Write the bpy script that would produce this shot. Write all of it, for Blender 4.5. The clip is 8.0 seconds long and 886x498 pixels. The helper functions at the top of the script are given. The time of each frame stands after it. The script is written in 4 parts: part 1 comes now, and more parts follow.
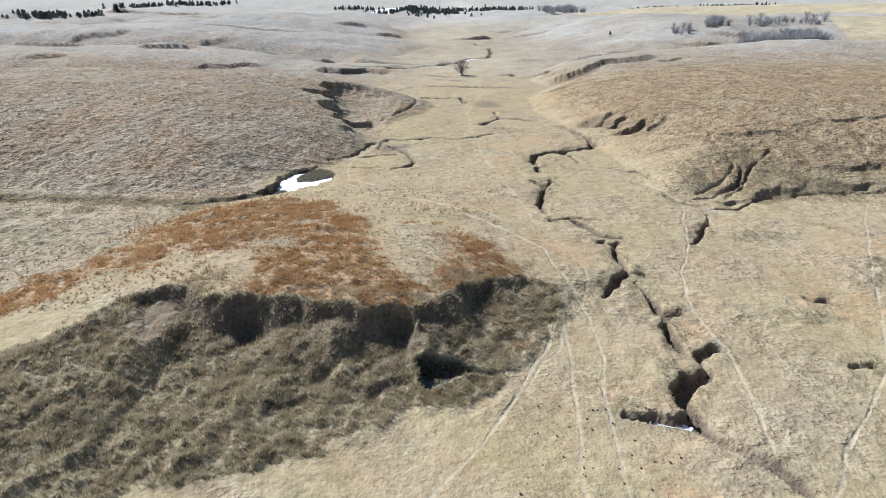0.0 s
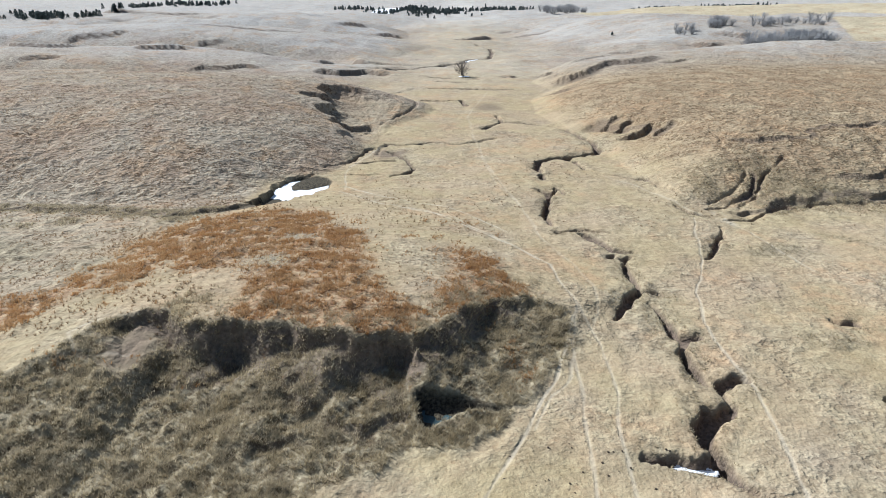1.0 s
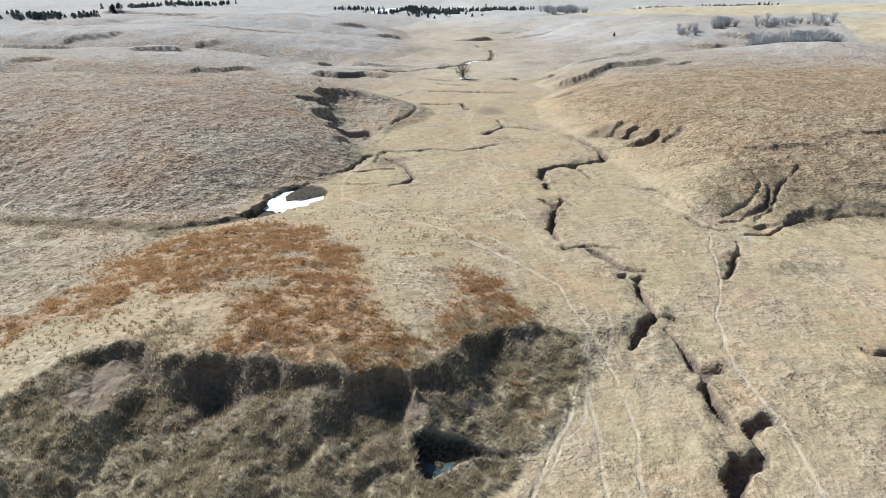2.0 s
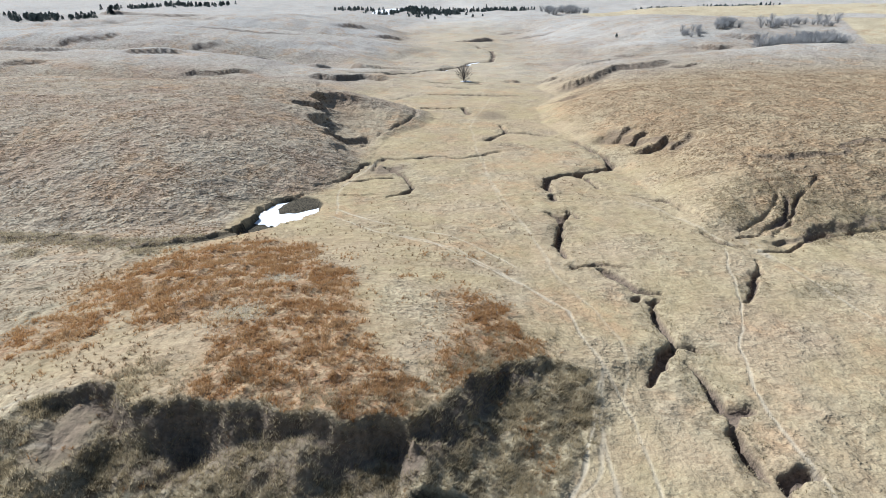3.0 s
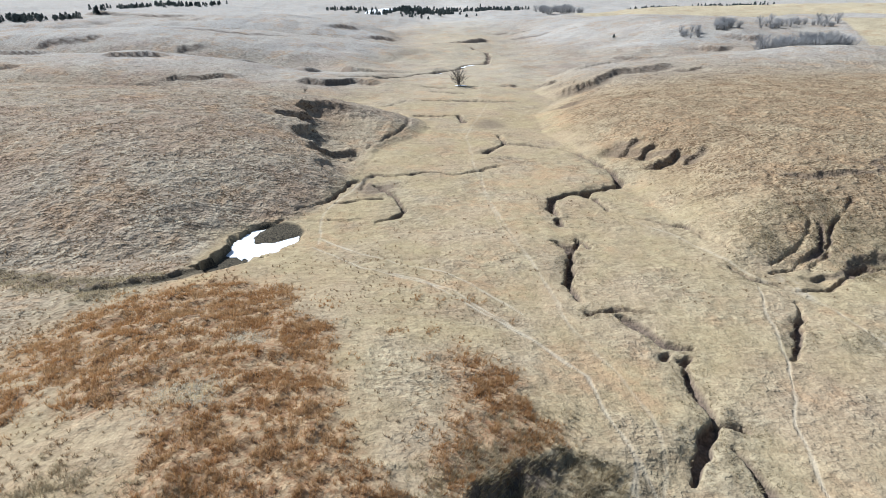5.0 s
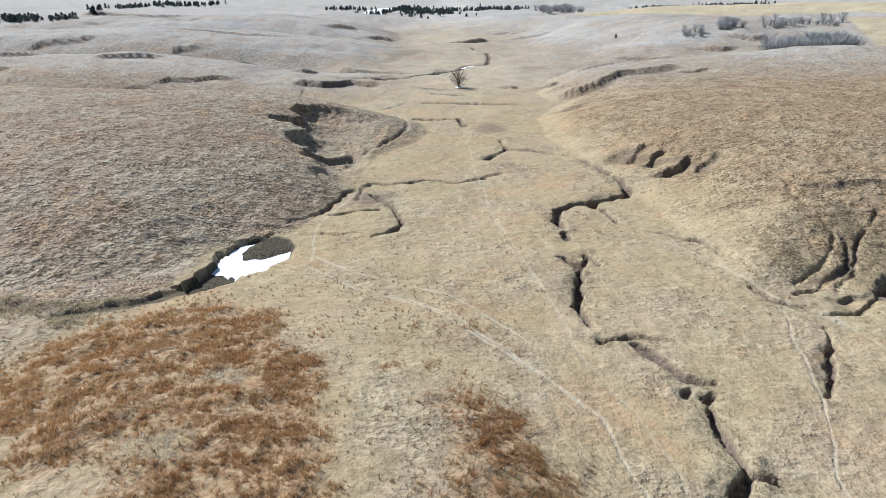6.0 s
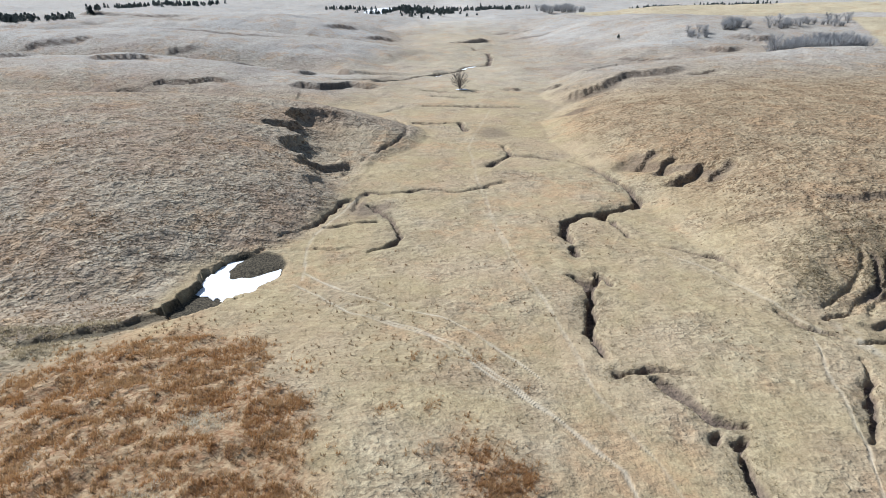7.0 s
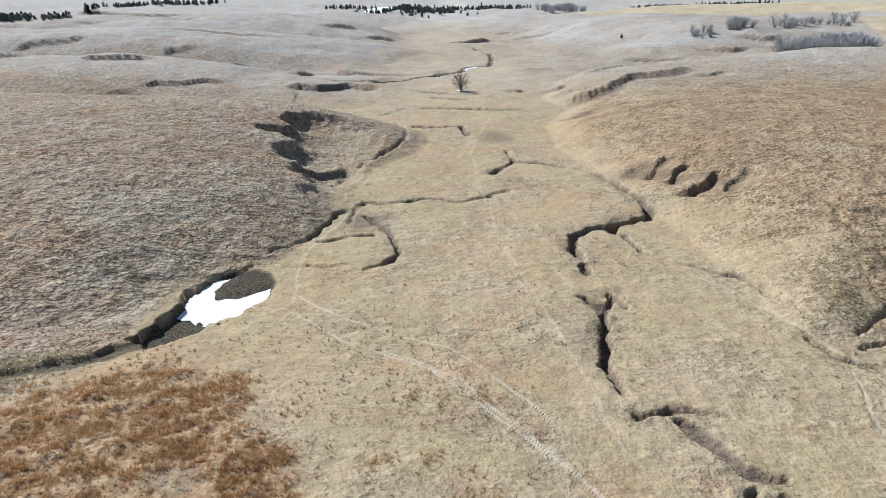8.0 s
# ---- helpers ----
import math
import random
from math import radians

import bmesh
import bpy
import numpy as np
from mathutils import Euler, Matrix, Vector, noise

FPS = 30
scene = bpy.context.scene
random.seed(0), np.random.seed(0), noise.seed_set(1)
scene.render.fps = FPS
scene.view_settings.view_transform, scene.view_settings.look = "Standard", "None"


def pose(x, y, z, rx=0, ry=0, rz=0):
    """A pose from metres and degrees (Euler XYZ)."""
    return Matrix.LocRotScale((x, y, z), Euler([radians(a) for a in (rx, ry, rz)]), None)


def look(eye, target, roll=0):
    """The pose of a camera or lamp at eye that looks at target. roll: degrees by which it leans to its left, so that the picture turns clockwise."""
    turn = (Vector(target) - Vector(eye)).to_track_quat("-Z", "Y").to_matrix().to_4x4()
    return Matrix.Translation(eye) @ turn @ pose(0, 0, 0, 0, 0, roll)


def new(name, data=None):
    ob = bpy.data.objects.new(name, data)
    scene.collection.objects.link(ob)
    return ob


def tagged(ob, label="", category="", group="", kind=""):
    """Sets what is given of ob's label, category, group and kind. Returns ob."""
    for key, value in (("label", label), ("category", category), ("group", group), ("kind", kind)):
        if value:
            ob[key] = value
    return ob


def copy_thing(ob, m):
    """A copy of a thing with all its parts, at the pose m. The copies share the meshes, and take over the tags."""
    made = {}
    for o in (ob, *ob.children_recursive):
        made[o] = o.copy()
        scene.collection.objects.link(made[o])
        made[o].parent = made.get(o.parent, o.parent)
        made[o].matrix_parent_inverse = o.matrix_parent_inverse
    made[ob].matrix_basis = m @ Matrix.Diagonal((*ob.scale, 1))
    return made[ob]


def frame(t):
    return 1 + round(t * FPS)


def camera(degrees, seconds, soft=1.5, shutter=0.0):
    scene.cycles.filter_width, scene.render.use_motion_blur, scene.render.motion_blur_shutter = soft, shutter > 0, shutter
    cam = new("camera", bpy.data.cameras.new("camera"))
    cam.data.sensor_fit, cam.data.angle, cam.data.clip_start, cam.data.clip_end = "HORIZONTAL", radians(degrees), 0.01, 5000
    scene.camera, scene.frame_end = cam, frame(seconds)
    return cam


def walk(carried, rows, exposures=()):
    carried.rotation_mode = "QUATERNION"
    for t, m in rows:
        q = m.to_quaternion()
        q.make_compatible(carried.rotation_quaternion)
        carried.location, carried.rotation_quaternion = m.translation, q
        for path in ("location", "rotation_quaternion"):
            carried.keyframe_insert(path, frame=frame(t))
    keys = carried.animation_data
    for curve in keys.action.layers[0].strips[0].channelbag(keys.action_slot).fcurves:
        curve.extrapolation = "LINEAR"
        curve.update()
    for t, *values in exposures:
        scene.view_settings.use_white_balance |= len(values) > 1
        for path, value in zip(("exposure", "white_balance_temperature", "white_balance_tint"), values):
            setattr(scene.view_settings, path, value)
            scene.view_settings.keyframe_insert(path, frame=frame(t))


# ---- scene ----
cam = camera(74.7, 8.0, soft=0.35)
METRES, EYE, TILT, LEAN, TURN = 55.38, 35.0, -4.2, 2.65, 0.0
ROWS = [
    (0.0, 0.0, 0.0, 0.0, 1.04, -21.0, -2.71),
    (0.5, -0.0022, 0.0507, 0.004, 1.05, -21.01, -2.72),
    (1.0, -0.0044, 0.1052, 0.0091, 1.06, -21.02, -2.71),
    (1.5, -0.0073, 0.1625, 0.0147, 1.06, -21.02, -2.73),
    (3.0, -0.0132, 0.3451, 0.0338, 1.11, -21.0, -2.65),
    (3.5, -0.0155, 0.4083, 0.0409, 0.91, -21.01, -2.65),
    (4.0, -0.0168, 0.4721, 0.0476, 0.63, -21.02, -2.62),
    (4.5, -0.0189, 0.5363, 0.0535, 0.54, -21.02, -2.62),
    (6.0, -0.0213, 0.729, 0.068, 0.49, -21.09, -2.51),
    (6.5, -0.023, 0.7945, 0.0714, 0.51, -21.1, -2.52),
    (7.0, -0.0251, 0.8609, 0.0747, 0.52, -21.12, -2.52),
    (7.5, -0.0273, 0.9283, 0.0781, 0.54, -21.16, -2.54),
    (8.0, -0.0292, 0.9959, 0.0812, 0.56, -21.19, -2.54),
]
walk(cam, [(t, pose(0, 0.84, EYE, TILT, LEAN, TURN) @ pose(METRES * x, METRES * y, METRES * z, 90 + pitch, roll, yaw)) for t, x, y, z, yaw, pitch, roll in ROWS], [(0.0, 0.43, 5600, 8), (4.0, 0.44, 5600, 8), (8.0, 0.31, 5600, 9)])

# ---- sky and sun ----
SUN_TO = Vector((-0.64, 0.40, 0.655)).normalized()
world = bpy.data.worlds.new("sky")
scene.world = world
world.use_nodes = True
wt = world.node_tree
sky = wt.nodes.new("ShaderNodeTexSky")
sky.sky_type, sky.sun_disc = "NISHITA", False
sky.sun_elevation = math.asin(SUN_TO.z)
sky.sun_rotation = math.atan2(SUN_TO.x, SUN_TO.y)
sky.air_density, sky.dust_density = 1.3, 1.6
wt.links.new(sky.outputs[0], wt.nodes["Background"].inputs[0])
wt.nodes["Background"].inputs[1].default_value = 0.058
sun_data = bpy.data.lights.new("sun", "SUN")
sun_data.energy, sun_data.angle, sun_data.color = 5.0, radians(0.53), (1.0, 0.95, 0.88)
sun = new("sun", sun_data)
sun.matrix_world = look(SUN_TO * 200, (0, 0, 0))

# ---- materials ----
class Nodes:
    """A short way to write node trees."""

    def __init__(self, name):
        self.mat = bpy.data.materials.new(name)
        self.mat.use_nodes = True
        self.t = self.mat.node_tree
        self.b = self.t.nodes["Principled BSDF"]
        self.pos = self.t.nodes.new("ShaderNodeNewGeometry").outputs["Position"]

    def put(self, value, socket):
        if hasattr(value, "is_linked"):
            self.t.links.new(value, socket)
        elif isinstance(value, tuple) and len(value) == 3 and socket.type == "RGBA":
            socket.default_value = (*value, 1)
        else:
            socket.default_value = value

    def noise(self, scale, detail=3.0, rough_=0.55, where=None):
        n = self.t.nodes.new("ShaderNodeTexNoise")
        self.put(where or self.pos, n.inputs["Vector"])
        n.inputs["Scale"].default_value, n.inputs["Detail"].default_value, n.inputs["Roughness"].default_value = scale, detail, rough_
        return n.outputs[0]

    def ramp(self, value, lo, hi, a=0.0, b=1.0):
        n = self.t.nodes.new("ShaderNodeMapRange")
        for v, k in zip((value, lo, hi, a, b), range(5)):
            self.put(v, n.inputs[k])
        return n.outputs[0]

    def math(self, op, a, b=0.0):
        n = self.t.nodes.new("ShaderNodeMath")
        n.operation = op
        self.put(a, n.inputs[0])
        self.put(b, n.inputs[1])
        return n.outputs[0]

    def mix(self, f, a, b, how="MIX"):
        n = self.t.nodes.new("ShaderNodeMix")
        n.data_type, n.blend_type = "RGBA", how
        self.put(f, n.inputs[0])
        self.put(a, n.inputs[6])
        self.put(b, n.inputs[7])
        return n.outputs[2]

    def field(self, name):
        n = self.t.nodes.new("ShaderNodeAttribute")
        n.attribute_name = name
        return n.outputs["Fac"]

    def bump(self, height_, strength, distance, under=None):
        n = self.t.nodes.new("ShaderNodeBump")
        self.put(height_, n.inputs["Height"])
        n.inputs["Strength"].default_value, n.inputs["Distance"].default_value = strength, distance
        if under:
            self.put(under, n.inputs["Normal"])
        return n.outputs[0]

    def done(self, colour, roughness=0.9, normal=None, specular=0.2):
        self.put(colour, self.b.inputs["Base Color"])
        self.put(roughness, self.b.inputs["Roughness"])
        self.b.inputs["Specular IOR Level"].default_value = specular
        if normal:
            self.put(normal, self.b.inputs["Normal"])
        return self.mat


STRAW, PALE, BROWN, GREY = (0.385, 0.312, 0.175), (0.475, 0.392, 0.232), (0.32, 0.24, 0.15), (0.385, 0.335, 0.262)


def ground_material():
    n = Nodes("prairie_turf")
    big, mid, fine, grain = n.noise(0.035, 4), n.noise(0.32, 4, 0.6), n.noise(1.9, 4, 0.65), n.noise(7.0, 3, 0.7)
    straw = n.mix(n.ramp(mid, 0.36, 0.64), STRAW, PALE)
    straw = n.mix(n.ramp(n.noise(0.09, 4, 0.65), 0.48, 0.68, 0, 0.6), straw, BROWN)
    straw = n.mix(n.ramp(n.noise(0.05, 5, 0.6), 0.47, 0.62, 0, 0.7), straw, (0.475, 0.37, 0.235))
    hill = n.mix(n.ramp(mid, 0.35, 0.65), GREY, (0.53, 0.462, 0.352))
    hill = n.mix(n.ramp(n.math("ADD", n.math("MULTIPLY", big, 0.6), n.math("MULTIPLY", n.noise(0.13, 4, 0.65), 0.4)), 0.46, 0.6, 0, 0.75), hill, (0.37, 0.27, 0.195))
    hill = n.mix(n.field("sunny"), hill, n.mix(n.ramp(n.noise(0.1, 5, 0.65), 0.38, 0.62), (0.33, 0.255, 0.163), (0.485, 0.40, 0.26)))
    c = n.mix(n.field("hill"), straw, hill)
    # distance haze put into the colour: far ground goes paler and greyer
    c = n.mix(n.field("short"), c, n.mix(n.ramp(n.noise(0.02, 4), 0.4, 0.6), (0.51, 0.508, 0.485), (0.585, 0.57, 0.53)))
    c = n.mix(n.field("stubble"), c, n.mix(n.ramp(n.noise(0.05, 3), 0.4, 0.6), (0.60, 0.525, 0.36), (0.535, 0.46, 0.31)))
    patch = n.math("MULTIPLY", n.ramp(n.noise(0.06, 4, 0.65), 0.52, 0.62), n.ramp(n.noise(0.4, 3), 0.35, 0.6))
    c = n.mix(n.math("MULTIPLY", patch, 0.55), c, (0.50, 0.335, 0.19))
    c = n.mix(n.math("MULTIPLY", n.field("stray"), n.ramp(n.noise(0.7, 4, 0.7), 0.4, 0.62, 0.1, 0.7)), c, (0.39, 0.255, 0.145))
    rusty = n.mix(n.ramp(n.noise(1.1, 5, 0.75), 0.4, 0.58), (0.27, 0.14, 0.07), (0.46, 0.345, 0.21))
    c = n.mix(n.ramp(n.math("ADD", n.field("rust"), n.ramp(n.noise(0.45, 6, 0.8), 0.3, 0.7, -0.7, 0.5)), 0.0, 0.95, 0.0, 0.8), c, rusty)
    coarse = n.mix(n.ramp(n.noise(0.6, 4, 0.7), 0.35, 0.65), (0.235, 0.202, 0.135), (0.46, 0.40, 0.27))
    c = n.mix(n.field("coarse"), c, coarse)
    # tussocks: pale crowns; litter and painted-in shade darken the gaps between
    def crowns(scale, lo, hi, sx=1.0):
        grow = n.t.nodes.new("ShaderNodeVectorMath")
        grow.operation = "MULTIPLY"
        n.put(n.pos, grow.inputs[0])
        grow.inputs[1].default_value = (sx, 1.0, 1.0)
        return n.ramp(n.noise(scale, 2, 0.45, grow.outputs[0]), lo, hi)

    shaggy = n.math("MAXIMUM", n.field("hill"), n.math("MAXIMUM", n.field("coarse"), n.math("MULTIPLY", n.field("rust"), 0.6)))
    tuft, mound = crowns(1.75, 0.43, 0.58, 0.8), crowns(0.75, 0.42, 0.60, 0.6)
    thick = n.ramp(n.noise(0.16, 4, 0.65), 0.36, 0.6, 0.35, 1.0)
    gap = n.math("SUBTRACT", 1.0, n.math("ADD", n.math("MULTIPLY", tuft, 0.5), n.math("MULTIPLY", mound, 0.5)))
    litter_shade = n.math("MULTIPLY", n.ramp(gap, 0.42, 0.86), n.math("MULTIPLY", n.math("MULTIPLY", thick, n.ramp(n.field("short"), 0, 1, 1, 0.45)), n.ramp(shaggy, 0, 1, 0.2, 0.85)))
    c = n.mix(litter_shade, c, n.mix(1.0, c, (0.36, 0.31, 0.28), "MULTIPLY"))
    c = n.mix(n.ramp(n.math("MULTIPLY", tuft, n.ramp(mid, 0.4, 0.6)), 0.5, 1.0, 0, n.math("MULTIPLY", shaggy, 0.4)), c, n.mix(1.0, c, (1.18, 1.16, 1.12), "MULTIPLY"))
    c = n.mix(n.ramp(fine, 0.38, 0.68, 0, n.ramp(shaggy, 0, 1, 0.34, 0.5)), c, n.mix(1.0, c, (0.52, 0.47, 0.42), "MULTIPLY"))
    c = n.mix(n.ramp(grain, 0.42, 0.64, 0, 0.32), c, n.mix(1.0, c, (0.55, 0.51, 0.47), "MULTIPLY"))
    weeds = n.math("MULTIPLY", n.ramp(n.noise(2.2, 2, 0.5), 0.62, 0.68), n.ramp(n.noise(0.12, 3), 0.45, 0.6, 0.0, 1.0))
    c = n.mix(n.math("MULTIPLY", weeds, 0.55), c, (0.15, 0.115, 0.075))
    # soil colour: bare ground, and painted shade on bank and scarp faces
    c = n.mix(n.field("soil_shade"), c, n.mix(n.ramp(fine, 0.35, 0.65), (0.085, 0.067, 0.054), (0.215, 0.163, 0.122)))
    c = n.mix(n.field("mud"), c, n.mix(n.ramp(n.noise(3.0, 4, 0.7), 0.4, 0.65), (0.03, 0.026, 0.02), (0.13, 0.11, 0.075)))
    c = n.mix(n.field("track"), c, n.mix(n.ramp(grain, 0.35, 0.65), (0.47, 0.41, 0.31), (0.58, 0.51, 0.395)))
    calm = n.ramp(n.math("ADD", n.field("track"), n.math("ADD", n.field("mud"), n.field("stubble"))), 0, 0.6, 1, 0.15)
    steppe = n.math("MULTIPLY", n.field("hill"), n.ramp(n.field("coarse"), 0, 1, 1.0, 0.2))
    rise = n.math("ADD", n.math("MULTIPLY", n.math("MULTIPLY", tuft, thick), n.ramp(steppe, 0, 1, 0.0, 0.2)), n.math("MULTIPLY", mound, n.ramp(steppe, 0, 1, 0.02, 0.22)))
    rise = n.math("MULTIPLY", n.math("ADD", rise, n.math("MULTIPLY", n.noise(3.4, 2, 0.5), 0.09)), calm)
    rise = n.math("ADD", rise, n.math("ADD", n.math("MULTIPLY", n.noise(0.5, 3, 0.6), 0.28), n.math("MULTIPLY", n.noise(1.3, 4, 0.62), n.ramp(shaggy, 0, 1, 0.1, 0.36))))
    normal = n.bump(rise, 1.0, 1.0, n.bump(n.noise(7.0, 3, 0.6), 0.4, 0.06))
    return n.done(c, 0.95, normal, 0.1)


def grass_material(name, dark, light, tip):
    n = Nodes(name)
    geo = n.t.nodes.new("ShaderNodeNewGeometry")
    c = n.mix(geo.outputs["Random Per Island"], dark, light)
    c = n.mix(n.ramp(n.noise(0.35, 3), 0.4, 0.65), c, n.mix(0.5, c, tip))
    c = n.mix(n.field("tip"), n.mix(1.0, c, (0.8, 0.77, 0.72), "MULTIPLY"), c)
    n.done(c, 0.8, None, 0.15)
    thin = n.t.nodes.new("ShaderNodeBsdfTranslucent")
    n.put(c, thin.inputs[0])
    both = n.t.nodes.new("ShaderNodeMixShader")
    both.inputs[0].default_value = 0.58
    n.t.links.new(n.b.outputs[0], both.inputs[1])
    n.t.links.new(thin.outputs[0], both.inputs[2])
    n.t.links.new(both.outputs[0], n.t.nodes["Material Output"].inputs[0])
    return n.mat


def plain_material(name, a, b, scale, roughness=0.9, bump=0.3, distance=0.03, specular=0.2):
    n = Nodes(name)
    return n.done(n.mix(n.ramp(n.noise(scale, 4, 0.6), 0.35, 0.65), a, b), roughness, n.bump(n.noise(scale * 4, 4, 0.65), bump, distance), specular)


TURF = ground_material()
STRAW_GRASS = grass_material("straw_grass", (0.36, 0.295, 0.185), (0.56, 0.485, 0.33), (0.46, 0.36, 0.22))
HILL_GRASS = grass_material("hill_grass", (0.40, 0.335, 0.24), (0.62, 0.53, 0.385), (0.48, 0.365, 0.245))
RUST_GRASS = grass_material("rust_bluestem", (0.33, 0.168, 0.068), (0.52, 0.32, 0.145), (0.54, 0.40, 0.23))
COARSE_GRASS = grass_material("coarse_grass", (0.31, 0.26, 0.165), (0.66, 0.565, 0.38), (0.42, 0.375, 0.285))
BUNCH_GRASS = grass_material("brown_bunchgrass", (0.17, 0.115, 0.068), (0.35, 0.25, 0.145), (0.29, 0.19, 0.105))
WHITE_GRASS = grass_material("bleached_grass", (0.66, 0.62, 0.51), (0.80, 0.76, 0.66), (0.75, 0.68, 0.56))
SNOW_ICE = plain_material("snowy_ice", (0.88, 0.89, 0.90), (0.74, 0.77, 0.80), 0.5, 0.45, 0.25, 0.03, 0.4)
# teal ice with the bank's shade put into its base colour
SHADED_ICE = plain_material("shaded_ice", (0.03, 0.058, 0.066), (0.075, 0.12, 0.128), 0.9, 0.5, 0.1, 0.01, 0.25)
BARK = plain_material("grey_bark", (0.16, 0.14, 0.12), (0.25, 0.225, 0.2), 3.0, 0.95, 0.6, 0.03)
TWIG = plain_material("grey_twigs", (0.32, 0.325, 0.33), (0.42, 0.42, 0.425), 1.0)
# cedar foliage, lightened and blued to carry the haze of distance
CEDAR = grass_material("cedar_hazed", (0.095, 0.128, 0.136), (0.15, 0.19, 0.20), (0.13, 0.165, 0.175))
# ---- the shape of the land ----
def lattice(ix, iy, seed):
    n = np.sin(ix * 127.1 + iy * 311.7 + seed * 74.7) * 43758.5453
    return n - np.floor(n)


def wave(x, y, size, seed=0):
    """Smooth value noise between -1 and 1."""
    u, v = np.asarray(x, float) / size, np.asarray(y, float) / size
    iu, iv = np.floor(u), np.floor(v)
    fu, fv = u - iu, v - iv
    fu, fv = fu * fu * (3 - 2 * fu), fv * fv * (3 - 2 * fv)
    a, b = lattice(iu, iv, seed), lattice(iu + 1, iv, seed)
    c, d = lattice(iu, iv + 1, seed), lattice(iu + 1, iv + 1, seed)
    return 2 * ((a * (1 - fu) + b * fu) * (1 - fv) + (c * (1 - fu) + d * fu) * fv) - 1


def rough(x, y, size, seed=0, octaves=4):
    """Several octaves of noise, rotated against each other."""
    total, amp = 0.0, 1.0
    for k in range(octaves):
        c, s = math.cos(0.7 * k + 0.4), math.sin(0.7 * k + 0.4)
        total = total + amp * wave(c * x - s * y, s * x + c * y, size / 2 ** k, seed + 7 * k)
        amp *= 0.5
    return total / 1.6


def ease(a, b, v):
    k = np.clip((v - a) / (b - a), 0, 1)
    return k * k * (3 - 2 * k)


def along(line, x, y):
    """Distance to a polyline, how far along it (in points) and the signed side (positive: right of its way)."""
    best, where, side = np.full(x.shape, 1e9), np.zeros(x.shape), np.zeros(x.shape)
    for k in range(len(line) - 1):
        (ax, ay), (bx, by) = line[k][:2], line[k + 1][:2]
        dx, dy = bx - ax, by - ay
        f = np.clip(((x - ax) * dx + (y - ay) * dy) / (dx * dx + dy * dy), 0, 1)
        d = np.hypot(x - ax - f * dx, y - ay - f * dy)
        off = ((x - ax) * dy - (y - ay) * dx) / math.hypot(dx, dy)
        near = (d < best - 1e-7) | ((d < best + 1e-7) & (np.abs(off) > np.abs(side)))
        best = np.minimum(d, best)
        where = np.where(near, k + f, where)
        side = np.where(near, off, side)
    return best, where, np.sign(side) * best


def within(loop, x, y):
    """Softened depth inside a closed outline; 0 outside."""
    inside, total = np.zeros(x.shape, bool), np.zeros(x.shape)
    for k in range(len(loop)):
        (ax, ay), (bx, by) = loop[k], loop[(k + 1) % len(loop)]
        dx, dy = bx - ax, by - ay
        f = np.clip(((x - ax) * dx + (y - ay) * dy) / (dx * dx + dy * dy), 0, 1)
        total += 1.0 / (np.hypot(x - ax - f * dx, y - ay - f * dy) + 0.05) ** 7
        if ay != by:
            inside ^= ((ay > y) != (by > y)) & (x < ax + (y - ay) * dx / dy)
    return np.where(inside, total ** (-1 / 7.0), 0.0)


FLOOR_Y = (-400, 0, 60, 120, 180, 260, 360, 520, 900, 1500, 2600, 5200)
FLOOR_Z = (5, -4.5, -6.3, -8.3, -10.8, -13.4, -17.2, -23.2, -38, -47, -54, -54)
# each hill: the outline of its foot, its height, the length over which it rises
HILLS = [
    ([(-31, 146), (-40, 138), (-52, 123), (-70, 120), (-100, 123), (-170, 112), (-420, 100), (-440, 270), (-200, 288), (-110, 290),
      (-60, 290), (-30, 272), (-12, 254), (-8, 238), (-12, 222), (-22, 205), (-24, 190), (-24, 175), (-27, 160)], 17.0, 31.0),
    ([(45, 121), (60, 121.5), (100, 124), (200, 116), (420, 100), (480, 330), (330, 410), (130, 425), (60, 400), (40, 330), (45, 296),
      (32, 262), (30, 230), (38, 196), (43, 178), (42, 165), (43, 150), (43, 135)], 12.2, 24.0),
]
HILLS += [
    ([(90, 570), (150, 500), (280, 520), (420, 490), (1500, 480), (1600, 1500), (300, 1400), (110, 1000), (60, 800)], 17.0, 110.0),
    ([(-38, 305), (-70, 292), (-130, 304), (-300, 300), (-520, 290), (-540, 440), (-200, 432), (-80, 436), (-30, 400), (-25, 340)], 4.5, 25.0),
    ([(-60, 452), (-200, 448), (-650, 446), (-760, 640), (-250, 645), (-60, 620), (-20, 560)], 10.0, 40.0),
    ([(-50, 665), (-300, 660), (-1000, 655), (-1100, 1000), (-300, 1010), (-70, 900)], 16.0, 60.0),
]


